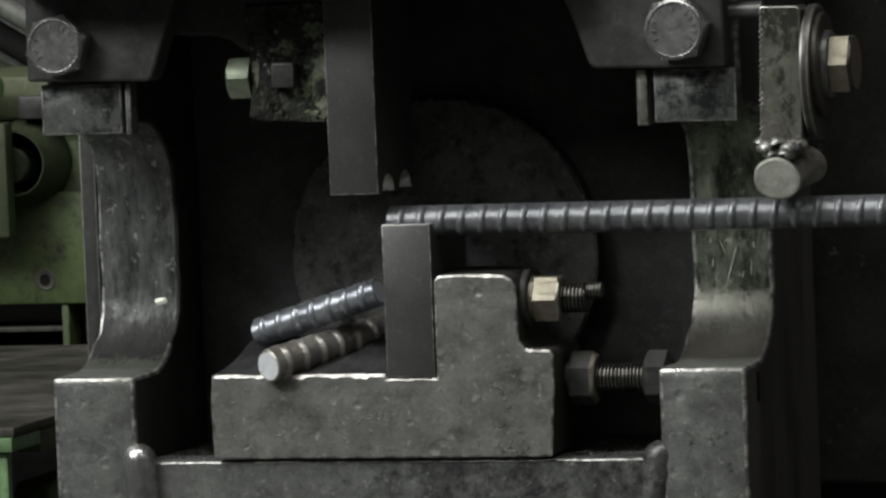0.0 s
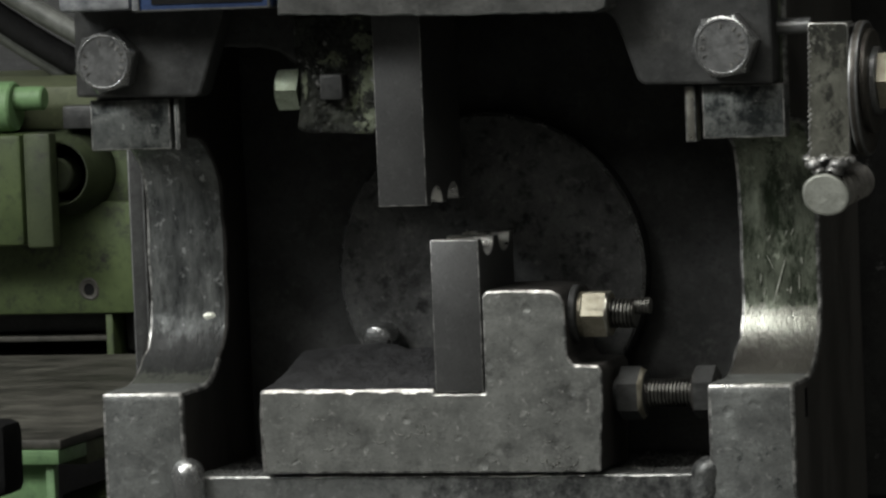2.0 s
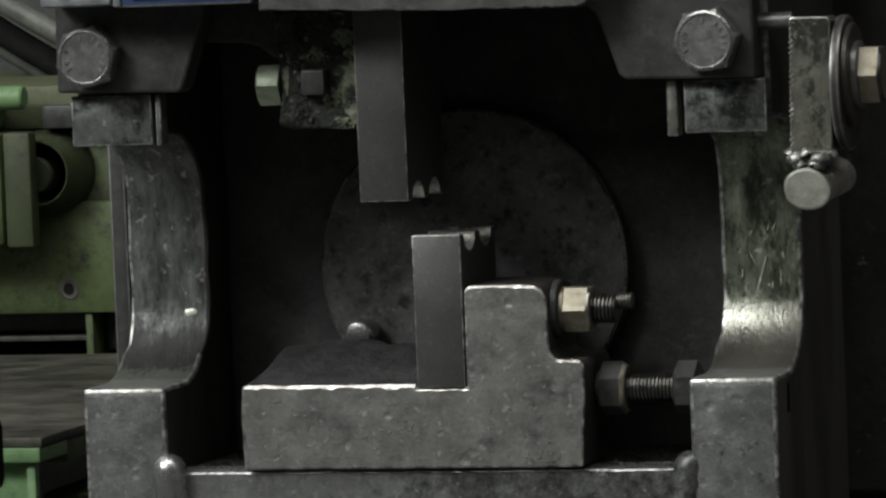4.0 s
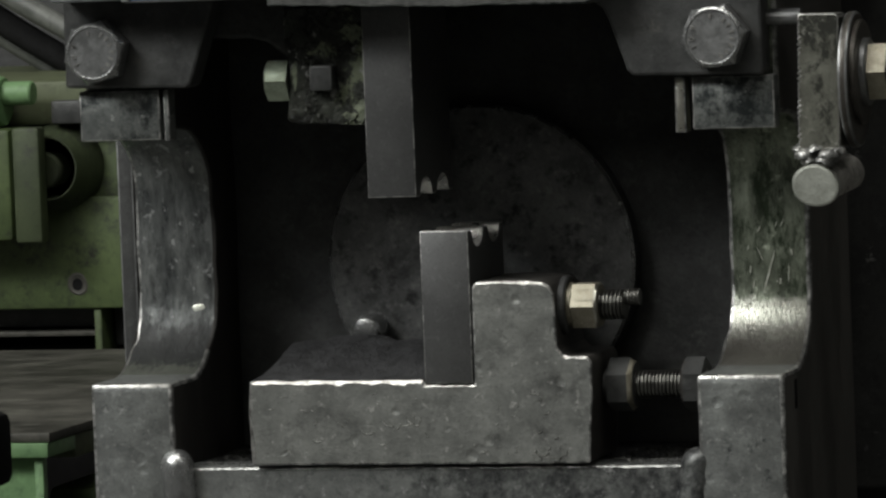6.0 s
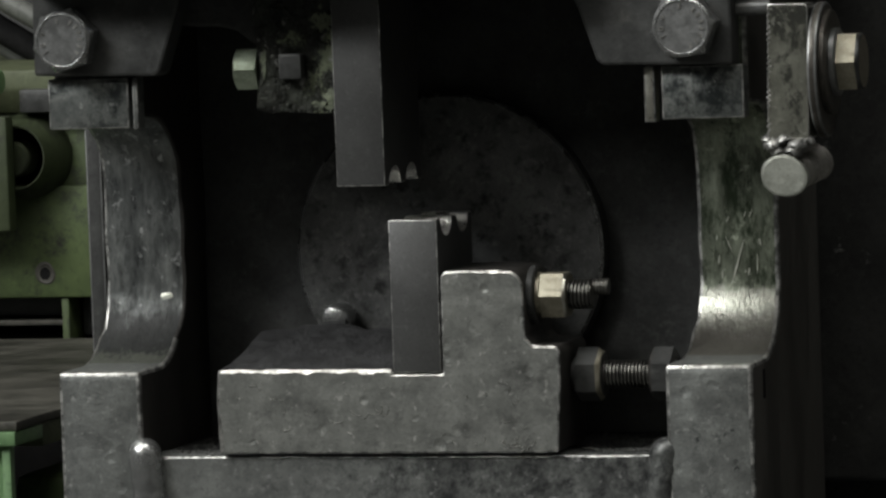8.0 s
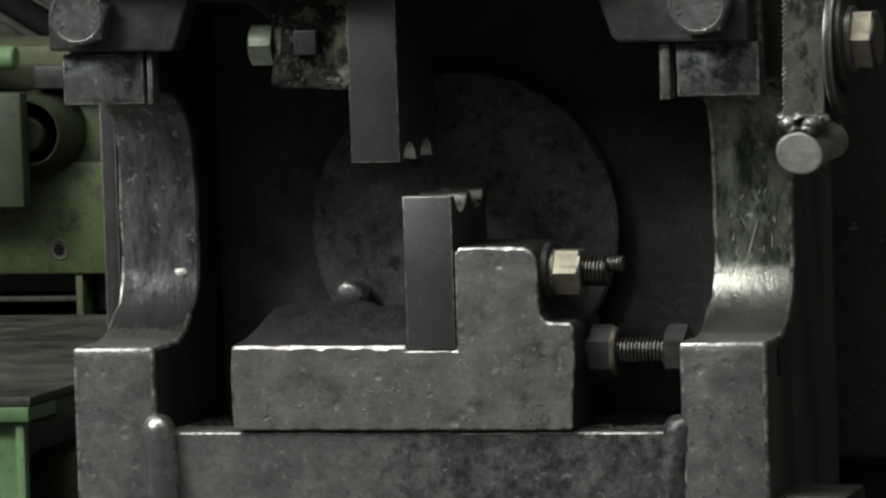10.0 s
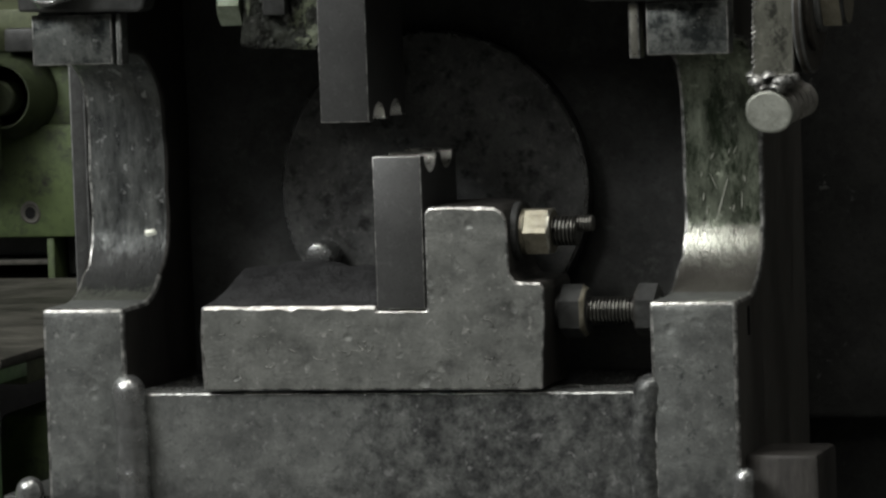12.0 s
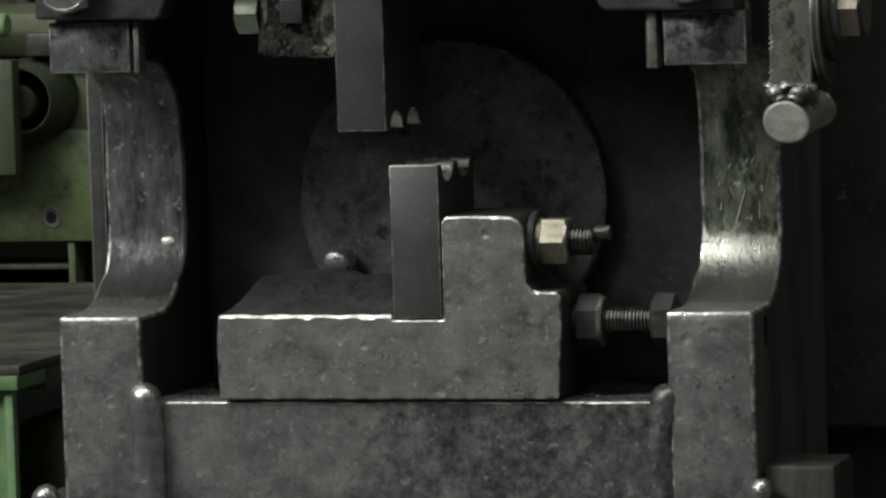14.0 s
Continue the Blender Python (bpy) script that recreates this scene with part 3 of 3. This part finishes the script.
# die holder, fixed blade and screws
holder = [(0.0015, 1.0000), (0.1978, 1.0000), (0.2004, 1.0400), (0.2004, 1.0560), (0.1985, 1.0592), (0.1850, 1.0598), (0.1812, 1.0640), (0.1804, 1.0940),
          (0.1780, 1.0985), (0.1730, 1.1008), (0.1500, 1.1018), (0.1362, 1.1015), (0.1335, 1.0985), (0.1332, 1.0445), (0.1042, 1.0445), (0.1042, 1.0470), (0.0020, 1.0475), (0.0008, 1.0300)]
block = prism(holder, "y", 0.0, 0.060, 0.0020, 0.0022, 0.0003, minimum=28)
for v in block.verts:
    if v.co.y < 0.0004 and (v.co.z > 1.0435 or v.co.x < 0.006):
        chip = 0.5 + wobble(v.co, 0.9, 70, 2) + wobble(v.co, 0.9, 260, 4)
        if v.co.x < 0.104 and v.co.z > 1.04:
            v.co.z -= 0.0015 * max(0.0, chip)
        elif v.co.x < 0.006:
            v.co.x += 0.0016 * max(0.0, chip)
        else:
            v.co.z -= 0.0006 * max(0.0, chip)
block.normal_update()
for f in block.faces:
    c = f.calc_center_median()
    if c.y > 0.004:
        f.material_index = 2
    elif f.material_index == 1 and f.normal.z < 0.2 and not (f.normal.x < -0.3 and c.x < 0.01):
        f.material_index = 3
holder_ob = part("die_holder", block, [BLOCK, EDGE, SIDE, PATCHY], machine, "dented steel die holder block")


def scale_bed():
    """A sloping crust of oily scale behind the front edge of the holder."""
    bm = bmesh.new()
    nx, ny = 40, 22
    grid = []
    for j in range(ny + 1):
        v = j / ny
        row = []
        for i in range(nx + 1):
            u = i / nx
            x = 0.003 + 0.1010 * u
            y = 0.003 + 0.066 * v
            z = 1.0476 + 0.0160 * min(1, v * 1.12) ** 1.3 + wobble((x, y, 0), 0.0012, 110) + wobble((x, y, 2), 0.0006, 400)
            z += 0.0030 * max(0.0, 1 - ((x - 0.047) / 0.021) ** 4) * max(0.0, (v - 0.8) / 0.2)
            side = min(1, u / 0.05)
            z = 1.0474 + (z - 1.0474) * (0.55 + 0.45 * side)
            row.append(bm.verts.new((x, y, z)))
        grid.append(row)
    for j in range(ny):
        for i in range(nx):
            bm.faces.new((grid[j][i], grid[j][i + 1], grid[j + 1][i + 1], grid[j + 1][i]))
    rim = grid[0] + [r[-1] for r in grid[1:]] + grid[-1][-2::-1] + [r[0] for r in grid[-2:0:-1]]
    low = [bm.verts.new((v.co.x, v.co.y, 1.0460)) for v in rim]
    for k in range(len(rim)):
        bm.faces.new((rim[k], rim[(k + 1) % len(rim)], low[(k + 1) % len(rim)], low[k]))
    bm.faces.new(low)
    return part("scale_crust", bm, DIRT, holder_ob, "dark oily crust of scale")


scale_bed()


def nicks():
    """Small crescent dents with rubbed rims on the face of the holder."""
    bm = bmesh.new()
    rng = random.Random(5)
    for k in range(54):
        x, z = rng.uniform(0.012, 0.10) if k % 3 else rng.uniform(0.1, 0.19), rng.uniform(1.006, 1.042)
        if k > 37:
            x, z = rng.uniform(0.152, 0.184), rng.uniform(1.0035, 1.0095)
        r, a0, span = rng.choice((rng.uniform(0.0009, 0.0022), rng.uniform(0.002, 0.0055))), rng.uniform(150, 330), rng.uniform(60, 150)
        prev = None
        for i in range(7):
            a = radians(a0 + span * i / 6)
            w = 0.00055 * math.sin(math.pi * (i + 0.3) / 6.6)
            ring = [bm.verts.new((x + (r + d) * math.cos(a), y, z + (r + d) * 0.7 * math.sin(a))) for d, y in ((-w, 0.0003), (0, -0.00035), (w, 0.0003))]
            if prev:
                for j in (0, 1):
                    bm.faces.new((prev[j], prev[j + 1], ring[j + 1], ring[j]))
            prev = ring
    ob = part("nick_wear", bm, EDGE, holder_ob, "bright crescent nicks")
    return tagged(ob, kind="stuff")


nicks()


def debris():
    """Flakes of scale on the floor of the throat."""
    bm = bmesh.new()
    rng = random.Random(8)
    for k in range(900):
        x = rng.choice((rng.uniform(-0.036, 0.0), rng.uniform(0.203, 0.250), rng.uniform(0.203, 0.250)))
        y = rng.uniform(0.006, 0.10)
        r = rng.uniform(0.0003, 0.0013)
        m = Matrix.Translation((x, y, 0.9985 + r * 0.2 + 0.004 * max(0, noise.noise(Vector((x * 60, y * 40, 0))))) ) @ Euler([rng.uniform(-0.6, 0.6), rng.uniform(-0.6, 0.6), rng.uniform(0, 6)]).to_matrix().to_4x4()
        vs = [bm.verts.new(m @ Vector((r * math.cos(a + rng.uniform(-0.4, 0.4)), r * 0.7 * math.sin(a), h))) for h in (-r * 0.2, r * 0.2) for a in (0, 1.6, 3.1, 4.7)]
        bm.faces.new(vs[:4][::-1])
        bm.faces.new(vs[4:])
        for i in range(4):
            bm.faces.new((vs[i], vs[(i + 1) % 4], vs[4 + (i + 1) % 4], vs[4 + i]))
    tagged(part("scale_debris", bm, LIP, machine, "loose dark flakes of scale", smooth=0), kind="stuff")


debris()
part("fixed_blade", seats(prism(comb(1.1298, 1.0450, True), "x", 0.1048, 0.1326, 0.0006, edge_mat=2)), [BLADE, SEAT, PATCHY], machine, "ground steel fixed blade with bar seats")

A = (0, 0.021, 1.0858)
screw = part("clamp_screw", thread(0.2000, 0.2160, 0.0084, 0.0022, A), GREASY, machine, "greasy threaded clamp screw")
part("washer", lathe([(0.1808, 0.0165), (0.1838, 0.0165), (0.1846, 0.0157)], "x", A, 40), DARK, screw, "large black washer")
part("washer", lathe([(0.1847, 0.0128), (0.1868, 0.0128), (0.1873, 0.0122)], "x", A, 40), YELLOW_ZINC, screw, "yellowed thin washer")
part("stud", thread(0.2161, 0.2245, 0.0047, 0.0018, (A[0], A[1], A[2] + 0.0040)), GREASY, screw, "thin greasy stud end")
part("nut", hexagon("x", 0.1874, 0.2020, A, 0.0242, 30, 0.0016), [YELLOW_ZINC, BRIGHT], screw, "yellowed zinc hexagon nut")
B = (0, 0.030, 1.0405)
jack = part("jack_screw", thread(0.2185, 0.2590, 0.0080, 0.0021, B), GREASY, machine, "threaded jack screw between holder and cheek")
part("head", hexagon("x", 0.2040, 0.2183, B, 0.0262, 4, 0.0028), [DARK, YELLOW_ZINC], jack, "dull hexagon head with a brighter chamfer")
part("shank", lathe([(0.2008, 0.0095), (0.2042, 0.0095)], "x", B, 28), DARK, jack, "dark shank")
part("nut", hexagon("x", 0.2580, 0.2458, B, 0.0262, 4, 0.0016), [DARK, SIDE], jack, "dark lock nut")
part("dome_bolt", lathe([(0.1105, 0.0091), (0.0935, 0.0091), (0.0905, 0.0084), (0.0890, 0.0070), (0.0882, 0.0045), (0.0880, 0.001)], "y", (0.0436, 0, 1.0672), 32), WELD, machine, "round-headed bolt at the edge of the plate")


# ---- hinged bar guide ----
def ribbed(length, core, rib, pitch, axis="x", lean=0.25, n=28, ends=0.0006):
    """A round ribbed bar: slanted crescent ribs and two lengthwise ridges."""
    bm = bmesh.new()
    steps = int(length / pitch * 10)
    rings = []
    for i in range(steps + 1):
        s = length * i / steps
        ring = []
        for k in range(n):
            a = 2 * math.pi * k / n
            crest = abs(math.cos(a)) ** 0.3
            ph = ((s / pitch) + lean * math.sin(a) * 0.5) % 1.0
            hump = math.exp(-((ph - 0.5) / 0.15) ** 2) * crest
            ridge = max(0.0, abs(math.sin(a)) - 0.93) / 0.07
            r = core + (rib - core) * max(hump, 0.7 * ridge)
            if i in (0, steps):
                r = core - ends
            c, d = r * math.cos(a), r * math.sin(a)
            ring.append(bm.verts.new({"x": (s, c, d), "y": (c, s, d)}[axis]))
        rings.append(ring)
    for p, q in zip(rings, rings[1:]):
        for k in range(n):
            bm.faces.new((p[k], p[(k + 1) % n], q[(k + 1) % n], q[k]))
    for r in (rings[0], rings[-1]):
        bm.faces.new(r).material_index = 1
    return bm


def bar_guide():
    outline = [(0.3205, 1.1700), (0.3438, 1.1700), (0.3450, 1.2415), (0.3432, 1.2432), (0.3240, 1.2436), (0.3225, 1.2425)]
    pts = []
    for a, b in resample(outline, 0.0014):
        if a < 0.3236 and 1.175 < b < 1.241:
            a += 0.0011 * math.sin(b * 2 * math.pi / 0.0031)
        pts.append((a, b))
    arm = part("guide_arm", prism(pts, "y", 0.0, 0.022, 0.0008, minimum=40), [GUIDE, EDGE], machine, "saw-cut steel arm with flaking paint")
    bm = ribbed(0.078, 0.0080, 0.0112, 0.0125, "y", 0.1, 32, 0.0006)
    bmesh.ops.transform(bm, matrix=Matrix.Translation((0.3306, 0.0045, 1.1506)) @ Matrix.Rotation(radians(2.0), 4, "X"), verts=bm.verts)
    roller = part("guide_roller", bm, [BAR_OLD, ROLLER], arm, "thick ribbed bar welded under the arm")
    bm = lathe([(-0.0040, 0.0108), (-0.0037, 0.0119), (-0.0026, 0.0125), (0.0020, 0.0124), (0.0044, 0.0108)], "y", (0, 0, 0), 40, bump=0.0006, seed=2)
    for v in bm.verts:
        v.co = Vector((0.3300 + v.co.x * 1.04, v.co.y, 1.1504 + v.co.z * 0.93 - 0.10 * v.co.x))
    part("ground_end", bm, ROLLER, roller, "flat olive ground end")
    for k, (x, z, r) in enumerate(((0.3235, 1.1672, 0.0052), (0.3300, 1.1700, 0.0046), (0.3372, 1.1668, 0.0058), (0.3200, 1.1702, 0.0032), (0.3425, 1.1690, 0.0036), (0.3262, 1.1640, 0.0044), (0.3345, 1.1638, 0.0048))):
        bm = bmesh.new()
        bmesh.ops.create_icosphere(bm, subdivisions=3, radius=r)
        for v in bm.verts:
            v.co = Vector((v.co.x * 1.1 + x, v.co.y * 1.5 + 0.003 + wobble(v.co, 0.001, 300, k), v.co.z * 0.65 + z + wobble(v.co, 0.0022, 260, k)))
        part("weld_blob", bm, PATCHY, arm, "lumpy shiny weld")
    lever = [(0.0 + 0.034 * math.cos(radians(a)) + 0.022, 1.2065 + 0.037 * math.sin(radians(a))) for a in range(0, 360, 8)]
    part("lever_plate", prism(lever, "x", 0.3456, 0.3510, 0.0014, minimum=30), [LEVER, HEADS], arm, "dark round-ended lever plate")
    part("washer", lathe([(0.3512, 0.0285), (0.3535, 0.0285), (0.3542, 0.0275)], "x", (0, 0.022, 1.2105), 40), LEVER, arm, "large dark washer")
    part("washer", lathe([(0.3544, 0.0185), (0.3570, 0.0185), (0.3578, 0.0175)], "x", (0, 0.022, 1.2105), 40), HEADS, arm, "spring washer")
    part("bolt_head", hexagon("x", 0.3580, 0.3705, (0, 0.022, 1.2105), 0.0300, 30, 0.0022), [YELLOW_ZINC, LUG], arm, "yellowed zinc bolt head")
    part("pivot", lathe([(0.3046, 0.0045), (0.3234, 0.0045)], "x", (0, 0.006, 1.2420), 20), HEADS, arm, "short pivot pin")


bar_guide()


# ---- bars ----
LENGTH = 0.082


def ribbed_bar(name, length, core, rib, pitch, material):
    """A round bar with two lengthwise ridges, sheared ends, and every cross rib a piece of its own."""
    n, steps = 28, max(8, int(length / 0.02))
    bm = bmesh.new()
    rings = []
    for i in range(-1, steps + 2):
        s = min(max(i, 0), steps) / steps * length
        inner = i in (-1, steps + 1)
        ring = []
        for k in range(n):
            a = 2 * math.pi * k / n
            ridge = max(0.0, abs(math.sin(a)) - 0.94) / 0.06
            r = core - 0.0009 if inner else core + (rib - core) * 0.6 * ridge
            tip = -0.0007 if i == -1 else 0.0007 if inner else 0.0
            ring.append(bm.verts.new((s + tip, r * math.cos(a), r * math.sin(a))))
        rings.append(ring)
    for p, q in zip(rings, rings[1:]):
        for k in range(n):
            bm.faces.new((p[k], p[(k + 1) % n], q[(k + 1) % n], q[k]))
    for r in (rings[0], rings[-1]):
        bm.faces.new(r).material_index = 1
    ob = finish(name, bm, [material, CUT])
    me = bpy.data.meshes.new("rib")
    bm = bmesh.new()
    rows = []
    for k in range(n):
        a = 2 * math.pi * k / n
        h = (rib - core) * abs(math.cos(a)) ** 0.25
        lean = 0.0011 * math.sin(a)
        rows.append([bm.verts.new((s + lean, (core + d) * math.cos(a), (core + d) * math.sin(a))) for s, d in ((-0.0027, -0.0004), (-0.0010, h), (0.0010, h), (0.0027, -0.0004))])
    for p, q in zip(rows, rows[1:] + rows[:1]):
        for j in range(3):
            bm.faces.new((p[j], p[j + 1], q[j + 1], q[j]))
    bmesh.ops.recalc_face_normals(bm, faces=bm.faces)
    bm.to_mesh(me)
    bm.free()
    me.materials.append(material)
    for p in me.polygons:
        p.use_smooth = True
    s = pitch * 0.6
    while s < length - 0.003:
        piece = new("rib", me)
        piece.parent = ob
        piece.location.x = s
        s += pitch
    return ob


bar = tagged(ribbed_bar("reinforcing_bar", 2.2, 0.0075, 0.0094, 0.0118, BAR), "long ribbed reinforcing bar being fed into the shear", "steel bar")
cut_a = tagged(ribbed_bar("bar_offcut", LENGTH, 0.0072, 0.0090, 0.0112, BAR_CUT), "bluish ribbed bar offcut lying on another", "steel offcut", "cut bar ends")
cut_b = tagged(ribbed_bar("bar_offcut", LENGTH + 0.012, 0.0088, 0.0108, 0.0140, BAR_OLD), "brownish ribbed bar offcut with a bright cut face", "steel offcut", "cut bar ends")


# ---- green machine and table behind ----
def green_machine():
    root = tagged(new("green_machine"), "old green painted machine tool behind the shear", "machine")
    part("body_panel", box(-0.95, -0.30, 1.0, 1.45, 1.0085, 1.150, 0.006), [GREEN, GREEN], root, "grimy green cast panel")
    part("lower_panel", box(-0.95, -0.30, 0.9925, 0.9995, 1.0090, 1.0960, 0.003), [GREEN, GREEN], root, "raised lower green panel")
    part("top_strip", box(-0.95, -0.40, 0.990, 1.40, 1.1525, 1.1865, 0.003), [OLIVE, OLIVE], root, "faded olive upper strip")
    part("hole", lathe([(0.9919, 0.0044), (0.9924, 0.0058)], "y", (-0.4695, 0, 1.0285), 11, bump=0.002), BLACK, root, "black hole")
    part("hole_lip", lathe([(0.9924, 0.0092), (0.9916, 0.0072), (0.9920, 0.0058)], "y", (-0.4695, 0, 1.0285), 20, bump=0.003), TABLE, root, "worn lip of the hole")
    part("upper_panel", box(-0.95, -0.5019, 0.944, 1.3, 1.066, 1.152, 0.004), [GREEN, GREEN], root, "green cover edge")
    ring = lathe([(0.9995, 0.0345), (0.988, 0.0330), (0.975, 0.0275), (0.9635, 0.0246), (0.9635, 0.0238), (0.9905, 0.0220)], "y", (-0.4798, 0, 1.1199), 40)
    part("boss", ring, GREEN_GRIMY, root, "hollow round green boss")
    part("upright", box(-0.5004, -0.4780, 0.9445, 0.9615, 1.064, 1.1527, 0.003), [GREEN_DIRTY, GREEN_DIRTY], root, "rounded dirty green upright")
    part("bearing", lathe([(0.968, 0.0125), (0.970, 0.0140), (0.9900, 0.0143)], "y", (-0.4838, 0, 1.1183), 32), GREEN_GRIMY, root, "dirty green bearing cap")
    part("bore", lathe([(0.9905, 0.0218), (0.9912, 0.0218)], "y", (-0.4798, 0, 1.1199), 32), BLACK, root, "flat black disc for the dark of the bore")
    part("stub", lathe([(-0.56, 0.0195), (-0.5135, 0.0195), (-0.5115, 0.018)], "x", (0, 0.965, 1.1725), 28), GREEN_LIGHT, root, "green shaft stub")
    part("stub_end", lathe([(-0.5114, 0.0092), (-0.4895, 0.0092), (-0.488, 0.008)], "x", (0, 0.965, 1.1785), 28), GREEN_LIGHT, root, "thin end of the shaft")
    part("dark_block", box(-0.4785, -0.440, 0.975, 0.9895, 1.1535, 1.1716, 0.002), [LUG, LUG], root, "dark rusty block")
    part("plinth", box(-0.95, -0.4640, 1.03, 1.40, 0.9920, 1.008, 0.002), [LUG, LUG], root, "dark blue-grey plate under the panel")
    part("plinth", box(-0.4500, -0.35, 1.02, 1.40, 0.9780, 1.008, 0.002), [LUG, LUG], root, "dark blue-grey plate under the panel")
    part("ledge", box(-0.95, -0.4600, 1.01, 1.40, 0.9865, 0.9905, 0.001), [TABLE, TABLE], root, "thin dirty ledge")
    part("support_foot", box(-0.4580, -0.4520, 0.996, 1.03, 0.90, 1.0085, 0.001), [GREEN, GREEN], root, "green foot")
    part("base", box(-0.95, -0.30, 1.04, 1.40, 0.0, 0.9775, 0.004), [BLACK, BLACK], root, "plain black base")
    part("column", box(-0.95, -0.50, 1.42, 1.60, 0.0, 1.30, 0.01), [DARK, DARK], root, "dark column")


def work_table():
    root = tagged(new("work_table"), "dirty steel table on a green frame", "table")
    part("tabletop", box(-0.95, -0.2525, 0.350, 0.945, 0.9755, 0.9820, 0.0015), [TABLE, TABLE], root, "dirty streaked steel top")
    part("frame_rail", box(-0.95, -0.2535, 0.348, 0.40, 0.9660, 0.9753, 0.001), [GREEN_LIGHT, GREEN_LIGHT], root, "bright green channel rail")
    part("frame_rail", box(-0.275, -0.2545, 0.402, 0.925, 0.9600, 0.9753, 0.002), [OLIVE, OLIVE], root, "dirty olive side rail")
    part("frame_leg", box(-0.2650, -0.2590, 0.353, 0.361, 0.0, 0.9658, 0.001), [GREEN_LIGHT, GREEN_LIGHT], root, "green leg")
    part("frame_leg", box(-0.93, -0.88, 0.36, 0.41, 0.0, 0.9658, 0.002), [GREEN_LIGHT, GREEN_LIGHT], root, "green leg")
    part("front_panel", box(-0.879, -0.2655, 0.3615, 0.372, 0.55, 0.9658), GREEN_LIGHT, root, "bright green front panel")
    part("lower_housing", box(-0.2880, -0.2300, 0.430, 0.915, 0.0, 0.9380, 0.008), [GREEN, GREEN], root, "green housing under the top")


def hoses():
    for k, (p, q, r) in enumerate((((-0.70, 1.315), (-0.40, 1.150), 0.009), ((-0.70, 1.285), (-0.40, 1.118), 0.011), ((-0.70, 1.268), (-0.40, 1.105), 0.010))):
        d = math.hypot(q[0] - p[0], q[1] - p[1])
        bm = lathe([(s * d / 24, r) for s in range(25)], "x", n=16)
        for v in bm.verts:
            v.co.z += -0.012 * math.sin(v.co.x / d * math.pi)
        bmesh.ops.transform(bm, matrix=Matrix.Translation((p[0], 1.22 + 0.02 * k, p[1])) @ Matrix.Rotation(math.atan2(p[1] - q[1], q[0] - p[0]), 4, "Y"), verts=bm.verts)
        tagged(finish("hydraulic_hose", bm, HOSE if k != 1 else BLACK), "grey hose sagging behind the green machine", "hose", "hoses")


green_machine()
work_table()
hoses()
handle = tagged(new("control_handle"), "black rubber control handle on a post", "handle")
part("grip", box(-0.300, -0.2275, 0.19, 0.225, 0.964, 1.010, 0.007), [BLACK, BLACK], handle, "worn black rubber grip")
part("post", box(-0.330, -0.302, 0.19, 0.225, 0.0, 1.012, 0.003), [BLACK, BLACK], handle, "black post")


# ---- what moves ----

def along(p, q):
    d = Vector(q) - Vector(p)
    return Matrix.Translation(p) @ d.to_track_quat("X", "Z").to_matrix().to_4x4()


def motions():
    walk(bar, [(t, pose(x, y, z, 0, tip, 0)) for t, x, y, z, tip in (
        (0.0, 0.1050, 0.0180, 1.1303, -0.08), (0.1, 0.1014, 0.0180, 1.1304, -0.06), (0.2, 0.0968, 0.0175, 1.1375, 0.3), (0.3, 0.0777, 0.0175, 1.1362, 0.2),
        (0.4, 0.0915, 0.0175, 1.1335, 0.0), (0.5, 0.1481, 0.0175, 1.1285, -0.6), (0.6, 0.2340, 0.015, 1.1160, -0.8), (0.7, 0.3310, 0.010, 1.1175, -0.5),
        (0.8, 0.50, -0.02, 1.11, 0.0), (1.0, 0.85, -0.10, 1.05, 0.0), (1.4, 0.95, -0.30, 0.0096, 0.0), (14.0, 0.95, -0.30, 0.0096, 0.0))])
    walk(cut_a, [(t, along(p, q)) for t, p, q in (
        (0.0, (0.0160, 0.045, 1.0670), (0.0893, 0.030, 1.0893)), (0.3, (0.0141, 0.043, 1.0680), (0.0870, 0.020, 1.0920)), (0.5, (0.0165, 0.038, 1.0662), (0.0862, 0.004, 1.0942)),
        (0.6, (0.0133, 0.030, 1.0640), (0.0776, -0.035, 1.0880)), (0.7, (0.0318, -0.022, 1.0755), (0.0235, -0.032, 0.9943)),
        (0.8, (0.020, -0.05, 0.93), (0.015, -0.06, 0.85)), (1.1, (0.01, -0.12, 0.10), (0.03, -0.13, 0.03)), (1.2, (0.0, -0.14, 0.0095), (0.07, -0.16, 0.0095)), (14.0, (0.0, -0.14, 0.0095), (0.07, -0.16, 0.0095)))])
    walk(cut_b, [(t, along(p, q)) for t, p, q in (
        (0.0, (0.0382, -0.006, 1.0528), (0.0790, 0.072, 1.0638)), (0.3, (0.0440, -0.010, 1.0480), (0.0840, 0.055, 1.0690)), (0.5, (0.0519, -0.018, 1.0337), (0.0740, 0.040, 1.0694)),
        (0.6, (0.0682, -0.035, 1.0131), (0.0774, 0.020, 1.0825)), (0.7, (0.0640, -0.045, 0.96), (0.0663, -0.045, 1.03)),
        (0.8, (0.07, -0.07, 0.86), (0.07, -0.08, 0.93)), (1.1, (0.10, -0.15, 0.03), (0.11, -0.17, 0.10)), (1.2, (0.11, -0.18, 0.0095), (0.18, -0.21, 0.0095)), (14.0, (0.11, -0.18, 0.0095), (0.18, -0.21, 0.0095)))])
    walk(ram, [(0.0, pose(0, 0, -0.0022)), (0.1, pose(0, 0, -0.0016)), (0.2, pose(0, 0, -0.0008)), (0.35, pose(0, 0, 0)), (14.0, pose(0, 0, 0))])


motions()
